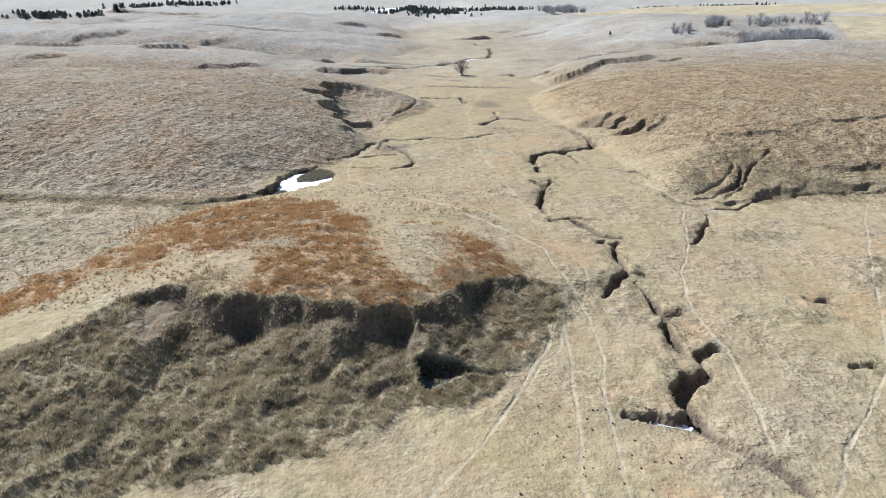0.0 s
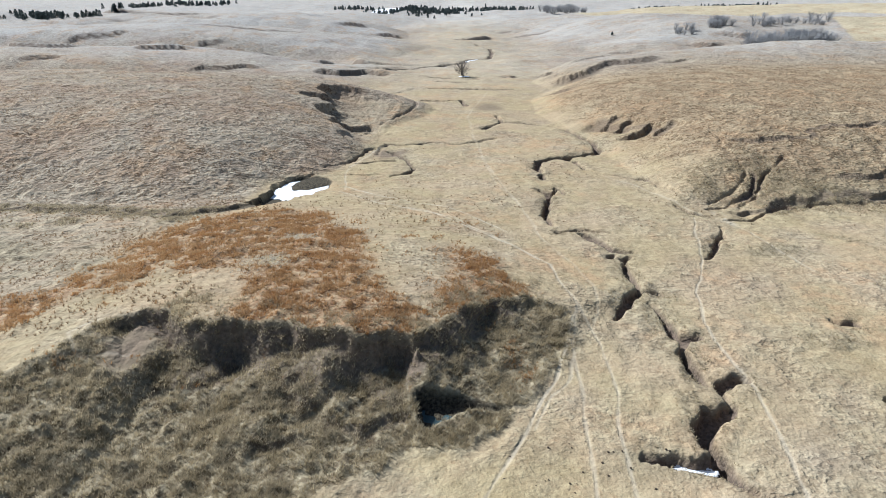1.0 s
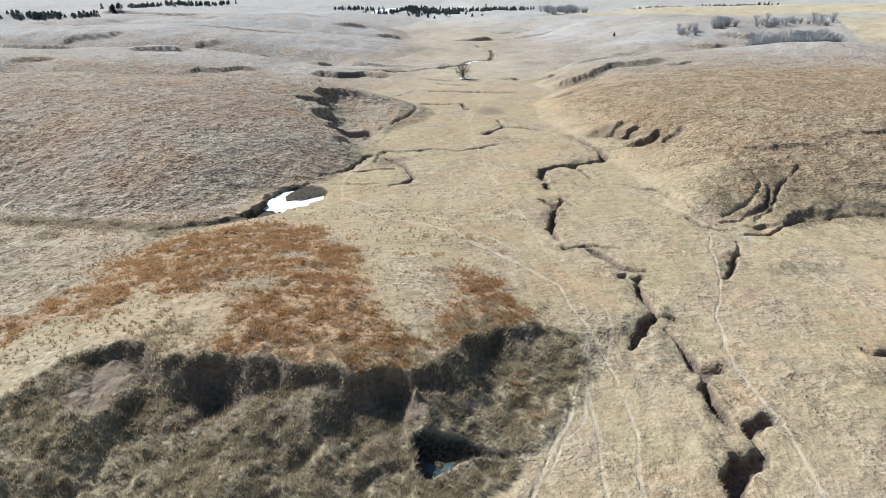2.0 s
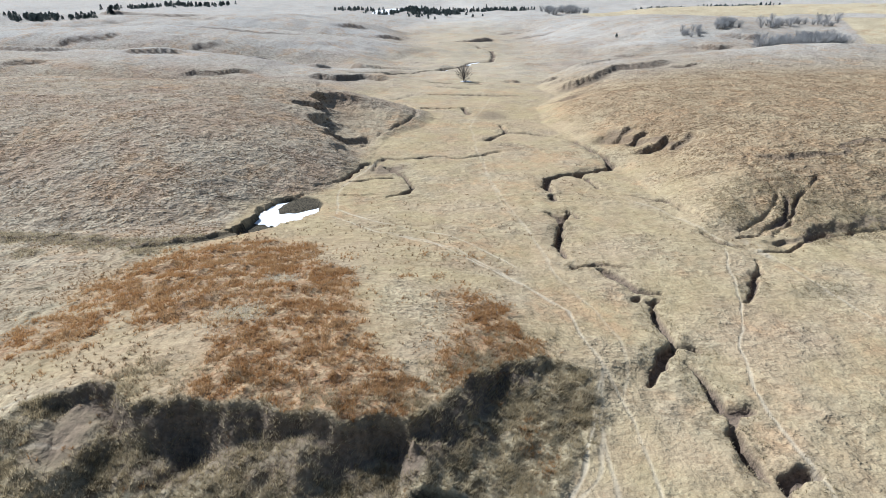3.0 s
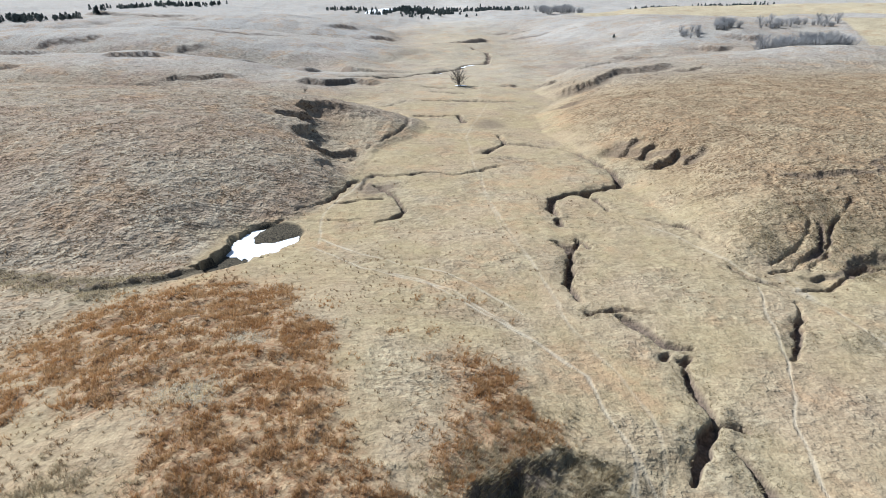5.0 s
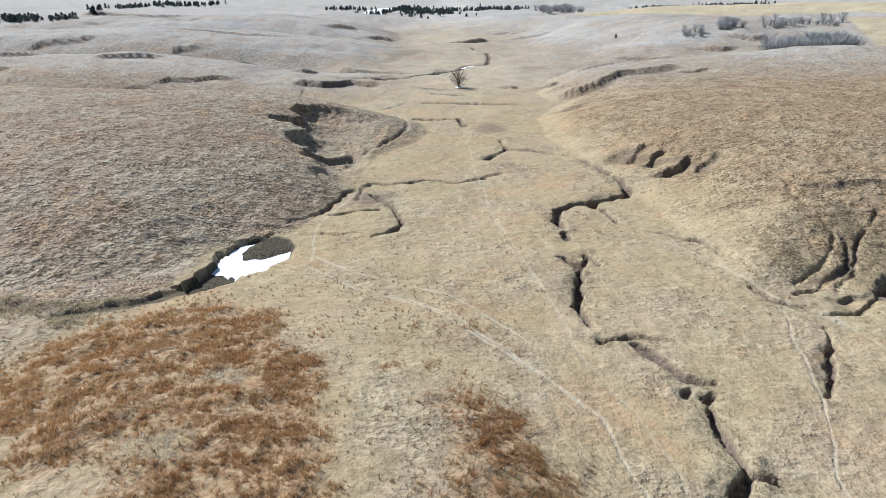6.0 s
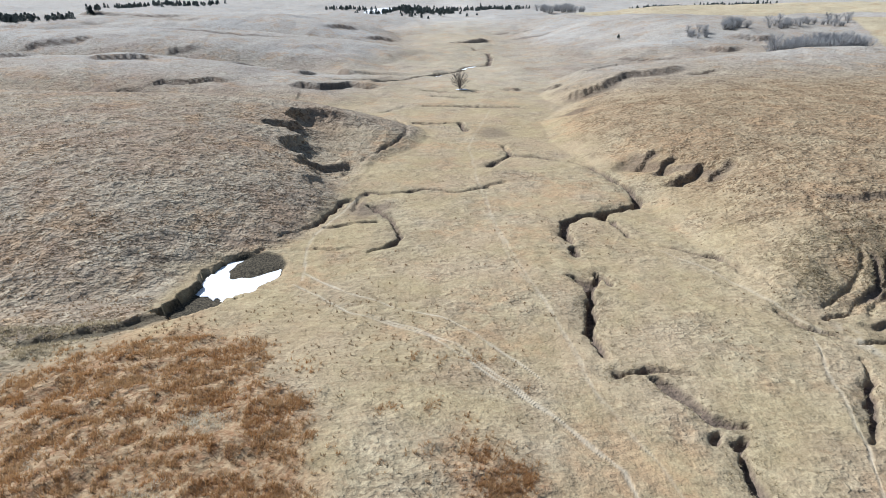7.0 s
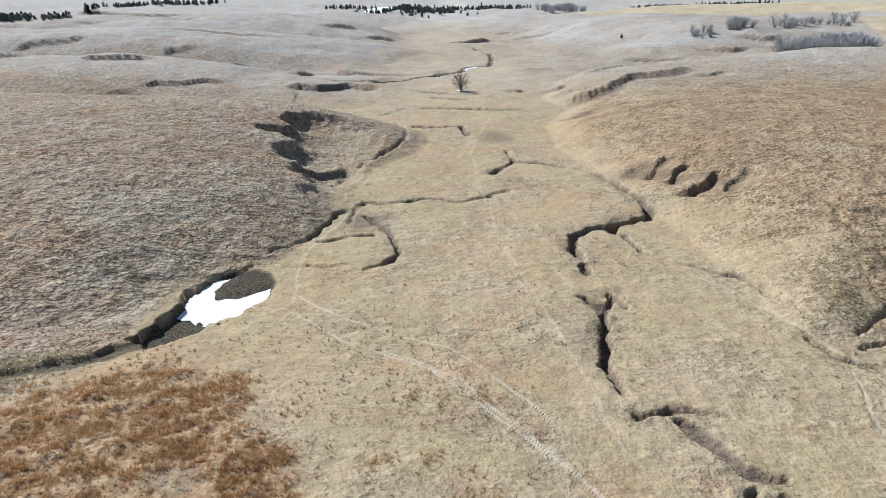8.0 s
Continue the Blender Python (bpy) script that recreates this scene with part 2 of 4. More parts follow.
def land(x, y):
    """The land without its cuts."""
    z = np.interp(y, FLOOR_Y, FLOOR_Z)
    for loop, height, length in HILLS:
        z = z + height * (1 - np.exp(-(within(loop, x, y) / length) ** 1.25))
    z = z + 10.5 * ease(45, 220, np.abs(x - 8)) * np.where(x < 0, ease(225, 330, y), ease(290, 430, y)) * (1 - ease(1100, 2000, y))
    # hollows between the ridges
    for row, deep, wide in ((296, 3.6, 20), (440, 7.5, 26), (652, 10, 40), (1030, 10, 70)):
        bend = row + 14 * wave(x, y * 0, 160, 12) + 0.03 * x
        z = z - deep * np.exp(-((y - bend) / wide) ** 2) * ease(45, 150, -x)
    far = ease(300, 1100, y)
    z = z + rough(x, y, 330, 3) * 9 * far + rough(x, y, 70, 5) * (0.35 + 2.6 * ease(260, 700, y)) + rough(x, y, 27, 6, 3) * 1.6 * ease(270, 420, y) + 0.5 * rough(x, y, 13, 10, 2) * ease(230, 330, y) + rough(x, y, 130, 9, 2) * 4.5 * ease(300, 520, y)
    return z + wave(x, y, 19, 8) * 0.22 * ease(30, 120, y)


KNOLL = (-22.9, 67.65, 5.75, 35.6, 41.8, 1.34, 0.236)


def knoll(x, y):
    """The rusty knoll above the cut bank."""
    c, s = math.cos(KNOLL[6]), math.sin(KNOLL[6])
    u, v = ((x - KNOLL[0]) * c + (y - KNOLL[1]) * s) / KNOLL[3], (-(x - KNOLL[0]) * s + (y - KNOLL[1]) * c) / KNOLL[4]
    return KNOLL[2] * np.exp(-(u * u + v * v) ** KNOLL[5])


# the brow of the cut bank, going east; the low side is on its right
BROW = [(-75, 22), (-58, 42), (-50.8, 53), (-46.5, 54.4), (-43.2, 57.8), (-41, 63), (-37, 65.4), (-33.6, 64.6), (-31.6, 62.4), (-27.9, 62.6), (-20.9, 62), (-16.4, 60.6), (-10.8, 59.2), (-7, 60.7),
        (-4.3, 60), (-0.9, 65.6), (3.6, 70.4), (9.1, 74.6), (12.7, 74.4), (16, 74.6), (24, 79), (44, 88)]
# small scarps: line with the low side on its right, height, width of the face, length of the bench below
SCARPS = [
    ([(-41.2, 63.6), (-40, 64.6), (-37, 65.4), (-34.4, 64.9), (-33, 64)], 0.9, 0.8, 4.0),
    ([(-41, 190.6), (-38.7, 192.2), (-35.9, 196), (-32.6, 201), (-28.6, 205)], 2.3, 1.5, 7),
    ([(46, 203), (50.3, 198.5), (53.5, 193), (57.5, 188), (62, 183.5), (66, 181.5)], 2.6, 4.0, 9),
    ([(44.6, 192.8), (48.5, 196.6), (51.6, 200), (53, 202)], 1.7, 1.3, 4.5),
    ([(46.4, 186.6), (51, 190.6), (54.4, 193.6), (56, 195.6)], 2.2, 1.5, 4.5),
    ([(48.6, 177.6), (53.6, 182), (57.4, 185.8), (59.6, 188)], 3.4, 1.8, 5),
    ([(56, 176.4), (60.5, 180), (64, 182.8), (66, 184)], 1.6, 1.4, 5),
    ([(47, 312), (56, 309), (64, 311), (75, 320), (92, 329), (110, 346)], 3.4, 5.5, 16),
    ([(36, 262), (44, 268), (56, 272)], 1.2, 3.0, 9),
    ([(66, 155.5), (75, 152), (88, 154), (96.5, 164), (106, 163), (122, 168), (150, 168)], 1.0, 1.5, 7),
]
SCARPS += [
    ([(54, 117), (61, 119), (66, 122.8), (70, 125.4), (76, 127), (90, 128.5), (140, 128)], 1.3, 1.2, 5),
    ([(82, 134), (90, 134.5), (104, 137), (130, 138)], 1.1, 1.3, 6),
    ([(-150, 121), (-91.6, 118.6), (-76, 118.6), (-66, 116), (-56, 113.4), (-47, 115.6), (-43, 119)], 0.55, 1.6, 5),
    ([(-153, 307), (-146, 310), (-137, 311)], 0.8, 1.0, 24), ([(-140, 316), (-134, 323), (-124, 326), (-115, 333), (-104, 332)], 1.1, 1.2, 24),
    ([(-234, 322), (-222, 324), (-209, 329)], 1.2, 1.4, 29), ([(-300, 330), (-270, 326), (-246, 330)], 0.9, 1.1, 29),
]
SCARPS += [
    ([(-80, 331), (-72, 335), (-64, 333), (-53, 352), (-45, 347), (-36, 349)], 1.7, 1.9, 24), ([(-97, 392), (-84, 378), (-75, 390)], 1.3, 1.4, 29),
    ([(-72, 428), (-66, 412), (-60, 398), (-54, 396)], 2.9, 3.3, 29),
    ([(-195, 366), (-186, 371), (-176, 377), (-160, 386)], 1.6, 1.8, 37), ([(-345, 452), (-330, 450), (-285, 392), (-257, 385), (-236, 404)], 1.6, 1.8, 41),
    ([(-300, 462), (-292, 474), (-270, 482), (-258, 490)], 1.7, 2.0, 41), ([(-198, 460), (-190, 468), (-170, 472)], 1.5, 1.7, 32),
]
SCARPS += [
    ([(-134, 381), (-118, 412), (-100, 440)], 0.8, 1.0, 29), ([(-150, 716), (-116, 745), (-105, 752)], 2.3, 2.7, 72),
    ([(-96, 690), (-76, 712), (-58, 722)], 2.6, 3.0, 60), ([(-312, 748), (-274, 745)], 2.1, 2.4, 68), ([(-425, 728), (-366, 734)], 2.1, 2.4, 68),
    ([(-520, 900), (-455, 850), (-400, 842), (-330, 880)], 3.1, 3.6, 84), ([(-240, 540), (-180, 530), (-120, 545)], 0.8, 0.9, 43),
]
SCARPS += [
    ([(-12, 690), (10, 700), (30, 740), (44, 760)], 2.0, 3.9, 68), ([(60, 790), (95, 776), (126, 782)], 1.6, 1.8, 68), ([(40, 940), (90, 920), (120, 930)], 2.1, 2.4, 84),
    ([(66, 372), (80, 377), (98, 384), (116, 380)], 1.3, 1.6, 32), ([(42, 352), (50, 346), (57, 350)], 1.1, 1.2, 24), ([(24, 352), (30, 349), (36, 351)], 0.8, 0.6, 17),
    ([(110, 492), (140, 478), (170, 470)], 1.2, 1.4, 41), ([(186, 520), (204, 505), (222, 512)], 2.1, 2.4, 43), ([(225, 560), (245, 545), (262, 552)], 2.1, 2.4, 43),
]
SCARPS += [
    ([(102, 320), (112, 321), (122, 326)], 0.8, 1.0, 24), ([(140, 440), (170, 432), (200, 440)], 0.9, 1.1, 41),
    ([(-21, 48), (-17.5, 49.2), (-14, 49.8)], 0.9, 0.9, 3), ([(-14, 52.6), (-11.2, 51.8), (-8.6, 51.6), (-6, 53.6), (-3.8, 54)], 0.7, 0.9, 3.5),
    ([(-20, 55.5), (-16, 54.2), (-12.5, 55.2)], 0.8, 1.0, 3), ([(-2, 62), (1, 63), (4.5, 66.5)], 0.8, 1.0, 3.5),
]
# ribs on the face of one scarp: their number along its line and how far they stand out
RIBS = {(47, 312): (17.0, 1.7), (66, 372): (14.0, 1.4)}


def ribbed(line, where, s, x, y):
    """Leaning ribs, each with a steep side down the line."""
    count, reach = RIBS.get(line[0], (0, 0))
    f = where / (len(line) - 1) * count + 0.8 * rough(x, y, 9, 38, 3)
    f = f - np.floor(f)
    return s - reach * (ease(0, 0.72, f) * (1 - ease(0.78, 1.0, f)) - 0.4) * (0.7 + 0.3 * wave(x, y, 9, 39)) if count else s


# gullies: x, y, half width, depth
# the arroyo, from its near end up the valley
GULLIES = [
    [(33, 36, 0.5, 0.5), (29.5, 41, 0.6, 0.8), (27, 44, 0.45, 0.6), (25.2, 47, 0.75, 1.4), (24.8, 50, 0.75, 1.8), (25.4, 53, 1.1, 1.9), (26.6, 55.2, 1.4, 1.8), (28.4, 55.6, 0.8, 1.3), (30.2, 56.6, 0.4, 0.8)],
    [(18.3, 48.2, 0.5, 0.6), (21, 48, 0.9, 1.2), (24.6, 48, 1.2, 1.8)],
    [(29.9, 60.2, 0.7, 1.1), (32.4, 60.4, 0.8, 1.2)], [(29.9, 57, 0.25, 0.5), (29.4, 60, 0.3, 0.6)],
    [(28.1, 60.8, 0.4, 0.8), (27.9, 63, 0.7, 1.7), (28.0, 65.4, 0.85, 1.8)],
]
GULLIES += [
    [(28.2, 66, 0.25, 0.5), (29.2, 69.3, 0.6, 0.9), (31.0, 69.7, 0.6, 1.0)],
    [(28.6, 68.8, 0.4, 0.9), (28.2, 71, 0.6, 1.4), (28, 74.6, 0.5, 1.0), (27.4, 78.5, 0.25, 0.5)],
    [(21.4, 74.2, 0.35, 0.6), (23.4, 76.8, 0.6, 1.1), (24.4, 78.6, 0.75, 1.4), (25.9, 80.6, 0.7, 1.4), (27.3, 82.2, 0.45, 0.9), (29.5, 81.4, 0.7, 1.2)],
    [(27.2, 82.2, 0.25, 0.6), (27.2, 84.4, 0.35, 0.9), (27.1, 88, 0.65, 1.3), (27.7, 91.3, 0.5, 1.1), (28, 93.4, 0.25, 0.5)],
]
GULLIES += [
    [(25.4, 94.2, 0.5, 0.8), (26.2, 95.5, 0.4, 0.8)], [(27.6, 94, 0.5, 0.9), (28.9, 94.3, 0.5, 0.8)],
    [(22.4, 104.6, 0.35, 0.7), (25.1, 100.9, 0.9, 0.7), (26.7, 97.9, 0.9, 0.95), (28, 97.2, 0.7, 1.1), (30.1, 96.4, 0.45, 0.8)],
    [(18.6, 105.5, 0.6, 0.9), (20.2, 106, 0.3, 0.6), (22.6, 106.2, 0.6, 1.0), (24.8, 105.8, 0.4, 0.8), (28.8, 105.3, 0.3, 0.5)],
    [(18.6, 109, 0.25, 0.6), (18.2, 112, 0.5, 1.1), (18.2, 115.5, 0.7, 1.5), (19, 121.2, 0.65, 1.6), (20.1, 127.6, 0.6, 1.5), (20.4, 131.4, 1.0, 1.5), (17.9, 133.3, 0.35, 0.8)],
]
GULLIES += [
    [(20.1, 128.4, 0.6, 1.3), (23.2, 133.2, 0.7, 1.2), (24.5, 130.2, 0.4, 0.7)],
    [(21, 142, 0.7, 1.2), (21, 144.6, 0.75, 1.3)], [(20.8, 146.6, 0.3, 0.5), (21.1, 150.6, 0.9, 1.4), (21.2, 153, 0.7, 1.2)],
    [(21.4, 153.6, 0.6, 1.1), (22.2, 158.6, 1.0, 1.6), (26.1, 162.6, 1.0, 1.6), (30.2, 163.4, 0.8, 1.5), (33.2, 165.8, 0.9, 1.5), (39.5, 169.2, 1.0, 1.6), (42, 174, 1.0, 1.5), (41.8, 179, 0.7, 1.1), (40, 188, 0.6, 0.9)],
    [(32.4, 164.6, 0.5, 1.1), (30.1, 160.5, 0.5, 1.0), (32.1, 158.6, 0.6, 0.9), (32.7, 150, 0.35, 0.5), (36.4, 145.6, 0.6, 0.5)],
]
GULLIES += [
    [(40, 188, 0.6, 0.9), (36.9, 200, 0.8, 1.1), (32.3, 206.5, 0.9, 1.2), (24, 211, 0.9, 1.2), (16.3, 213.6, 0.8, 1.1), (14.9, 225, 0.4, 0.6)],
    [(36.4, 145.6, 0.5, 0.5), (39.8, 144.3, 0.5, 0.6), (44.4, 139.5, 0.7, 0.6), (46.4, 132, 0.4, 0.4), (47.9, 126, 0.3, 0.35)],
    [(9.3, 202, 0.8, 0.9), (12.7, 207.6, 0.8, 0.9), (16.3, 213.4, 0.6, 0.7)],
]
# the side creek along the foot of the eastern hill, and the curved washes above it
GULLIES += [
    [(45.4, 121, 0.4, 0.8), (47, 117, 0.5, 0.9), (50, 115, 0.45, 0.7), (52, 112.6, 0.4, 0.6), (58.6, 113.8, 0.45, 0.7), (64, 118.6, 0.6, 0.95), (67, 121.6, 0.7, 1.0), (72, 122.8, 0.6, 0.9), (80, 124, 0.5, 0.7)],
    [(80, 124, 0.5, 0.6), (97, 126.6, 0.4, 0.5), (140, 126, 0.4, 0.5)],
    [(42, 94, 0.3, 0.6), (45.4, 100, 0.5, 0.9), (48.6, 104.8, 0.4, 0.7), (50, 109, 0.25, 0.4)],
]
GULLIES += [
    [(65.8, 140, 0.3, 0.4), (64.9, 134.6, 0.4, 0.7), (63.4, 130.4, 0.35, 0.5), (58.4, 125.4, 0.3, 0.5), (52.8, 122, 0.3, 0.4)],
    [(65.8, 136, 0.3, 0.5), (66.5, 132.4, 0.6, 1.1), (65.2, 128.8, 0.65, 1.3), (62.8, 126.2, 0.6, 1.2), (60.4, 123.8, 0.5, 0.9), (56.2, 121, 0.45, 0.7), (51, 118.3, 0.35, 0.5)],
    [(76.9, 141, 0.3, 0.4), (72, 136, 0.3, 0.4), (68.4, 132.8, 0.35, 0.6), (66.8, 128.8, 0.4, 0.7), (63.2, 124.8, 0.4, 0.7), (58, 119.8, 0.4, 0.6)],
    [(69.1, 163, 0.4, 0.5), (66.9, 153, 0.5, 0.7), (65.4, 144, 0.35, 0.5)],
    [(53, 73.8, 0.8, 0.8), (50.5, 74.4, 0.6, 0.6)], [(49.4, 57.6, 0.7, 0.9), (46.5, 57.6, 0.4, 0.5)],
]
# the drain into the pond
GULLIES += [
    [(-130, 117, 0.9, 0.15), (-91.6, 115.4, 0.9, 0.15), (-76, 115.6, 0.8, 0.2), (-66, 113, 0.7, 0.25), (-56, 110.6, 0.5, 0.3), (-47, 113, 1.2, 0.25), (-41, 118, 2.0, 0.4)],
]
# meanders of the creek above the pond
GULLIES += [
    [(-33.6, 148.4, 0.15, 0.3), (-28.6, 155.4, 0.35, 0.6), (-26.8, 162.2, 0.6, 1.1), (-25.8, 170, 0.6, 1.0), (-23.9, 173.4, 0.3, 0.5)],
    [(-22.2, 165.6, 0.8, 0.6), (-22.4, 173.5, 0.7, 0.8), (-20.6, 178.2, 0.9, 1.0), (-15.4, 177.8, 0.9, 0.9), (-13.5, 179.2, 0.7, 0.9), (-7.4, 181, 0.9, 1.0), (-0.7, 178.6, 0.5, 0.6), (4, 180.6, 0.45, 0.5), (8.1, 184, 0.7, 0.7), (12.4, 188, 0.5, 0.5)],
    [(-19.4, 168.9, 0.7, 0.7), (-16.5, 165, 0.8, 0.9), (-13.8, 160.6, 0.6, 0.6), (-11.5, 153.9, 0.4, 0.4)],
]
GULLIES += [
    [(-11.5, 153.9, 0.6, 0.7), (-10.5, 149.1, 0.6, 0.8), (-13.1, 144.9, 0.55, 0.7), (-16.4, 142, 0.35, 0.4)],
    [(-26.4, 155.5, 0.4, 0.7), (-23.9, 156.2, 0.55, 0.8), (-21, 157.6, 0.3, 0.4), (-16.7, 158.6, 0.4, 0.5)],
    [(-25.7, 144, 0.6, 0.4), (-22.3, 142.8, 0.6, 0.6), (-18, 145.3, 0.4, 0.4)],
    [(-30, 189.4, 0.4, 0.3), (-28.1, 201, 0.5, 0.45), (-24.3, 208.6, 0.4, 0.4), (-19.3, 220, 0.45, 0.5), (-15.6, 232, 0.5, 0.6), (-15.9, 243, 0.5, 0.5), (-17, 257, 0.5, 0.5), (-22, 270, 0.5, 0.4)],
]
GULLIES += [
    [(-30, 284, 0.72, 0.67), (-20, 300, 0.60, 0.48)],
    [(-14, 262, 1.3, 1.4), (2, 262, 1.2, 1.2), (4, 248, 1.0, 0.8)], [(-12, 300, 1.3, 1.3), (8, 298, 1.2, 1.1), (28, 296, 1.2, 1.0)],
    [(-14, 346, 1.5, 1.3), (-2, 342, 1.4, 1.2), (12, 338, 1.0, 0.8)], [(-10, 330, 1.2, 1.0), (4, 322, 1.2, 1.0)],
    [(-60, 356, 1.3, 1.0), (-40, 366, 1.3, 1.2), (-24, 400, 1.4, 1.2), (-10, 430, 2.0, 1.4), (2, 442, 1.6, 1.3), (10, 470, 2.4, 1.5), (26, 485, 2.0, 1.4), (32, 552, 1.8, 1.2), (20, 640, 1.8, 1.2)],
]
# the pool under the cut bank
POOL = [(-4.4, 56.6), (-3.9, 52.0), (-2.4, 51.2), (0.2, 53.4), (6.2, 54.7), (5.8, 55.3), (0.2, 56.4)]
# the bowl eroded into the western hill
BOWL = [(-27, 167), (-31.5, 172.2), (-36.6, 174.6), (-35.6, 177.6), (-32.6, 180.2), (-35.4, 183.2), (-39.6, 185.6), (-40, 188.4), (-37.4, 190.4), (-40.4, 192.4), (-45.6, 195.2), (-47.6, 199.5), (-46.4, 204), (-43, 207.6),
        (-48, 211), (-54.2, 210.4), (-55, 214.5), (-51, 217.2), (-46.4, 219.4), (-50, 222.6), (-53.2, 225.6), (-51.6, 230.4), (-46.6, 235.4), (-39, 239), (-22, 236.5), (-8, 240), (4, 215), (-8, 190), (-18, 172)]
POND = [(-44, 119), (-42.4, 126), (-42.2, 133), (-41, 138), (-38.5, 141.4), (-35, 143), (-31, 141.6), (-28.6, 137), (-28.8, 131), (-31.4, 125.8), (-34.4, 122.6), (-36.5, 118.6), (-40, 116.8)]
POND_LEVEL, POOL_LEVEL = -9.67, -7.0
LAKE = (-180, 1590, 42, 210)
LAKE_LEVEL = -47.0


def bank_run(x):
    return np.interp(x, (-48, -30, -22, -13, -4, 5, 12, 16), (34, 28, 23, 17, 12.5, 13.5, 12, 7.5))


def bank(x, y):
    """How much of the knoll is left below the brow, and how far below it a place lies."""
    side = along(BROW, x, y)[2] + (1.5 * rough(x, y, 5.0, 21, 3) + 0.7 * rough(x, y, 2.2, 27, 2)) * ease(-48, -36, x) + 0.9
    steep = np.clip(np.interp(x, (-36, -33, -25, -21, -14, -10, -6, -3, 4, 9, 14), (0.3, 0.84, 0.78, 0.5, 0.42, 0.56, 0.68, 0.22, 0.34, 0.36, 0.15)) + 0.18 * wave(x, y, 6, 22) + 0.2 * wave(x, y, 3.5, 25), 0.05, 0.88) * ease(-46, -36, x)
    steep = steep * (1 - 0.8 * np.exp(-((x + 37) / 3.5) ** 2))
    face = ease(0, 1.9 + 1.0 * wave(x, y, 4, 26), side + 0.7 * rough(x, y, 2.6, 29, 3) * ease(0.3, 1.2, side))
    apron = 1 - (1 - np.clip(side / bank_run(x), 0, 1)) ** 1.7
    return 1 - steep * face - (1 - steep) * apron, side


def boxed(line, x, y, margin):
    xs, ys = [p[0] for p in line], [p[1] for p in line]
    return (x > min(xs) - margin) & (x < max(xs) + margin) & (y > min(ys) - margin) & (y < max(ys) + margin)


def cut(line, x, y):
    """Distance from a gully's wandering middle, with its half width and depth there."""
    wx = x + 0.75 * rough(x, y, 3.4, 41, 3) + 0.35 * rough(x, y, 1.5, 46, 2)
    wy = y + 0.9 * rough(x, y, 3.8, 42, 3) + 0.35 * rough(x, y, 1.5, 47, 2)
    d, where, s = along(line, wx, wy)
    half = np.interp(where, range(len(line)), [p[2] for p in line]) * (1 + 0.5 * rough(x, y, 2.9, 48, 2))
    deep = np.interp(where, range(len(line)), [p[3] for p in line]) * (1.05 + 0.45 * rough(x, y, 4.5, 43, 2))
    deep = deep * np.where((y > 138) | (x > 56), np.clip(0.95 + 0.9 * rough(x, y, 7, 49, 2), np.where(x > 15, 0.4, 0.3), 1.4), 1.0)
    return d, where, half, deep


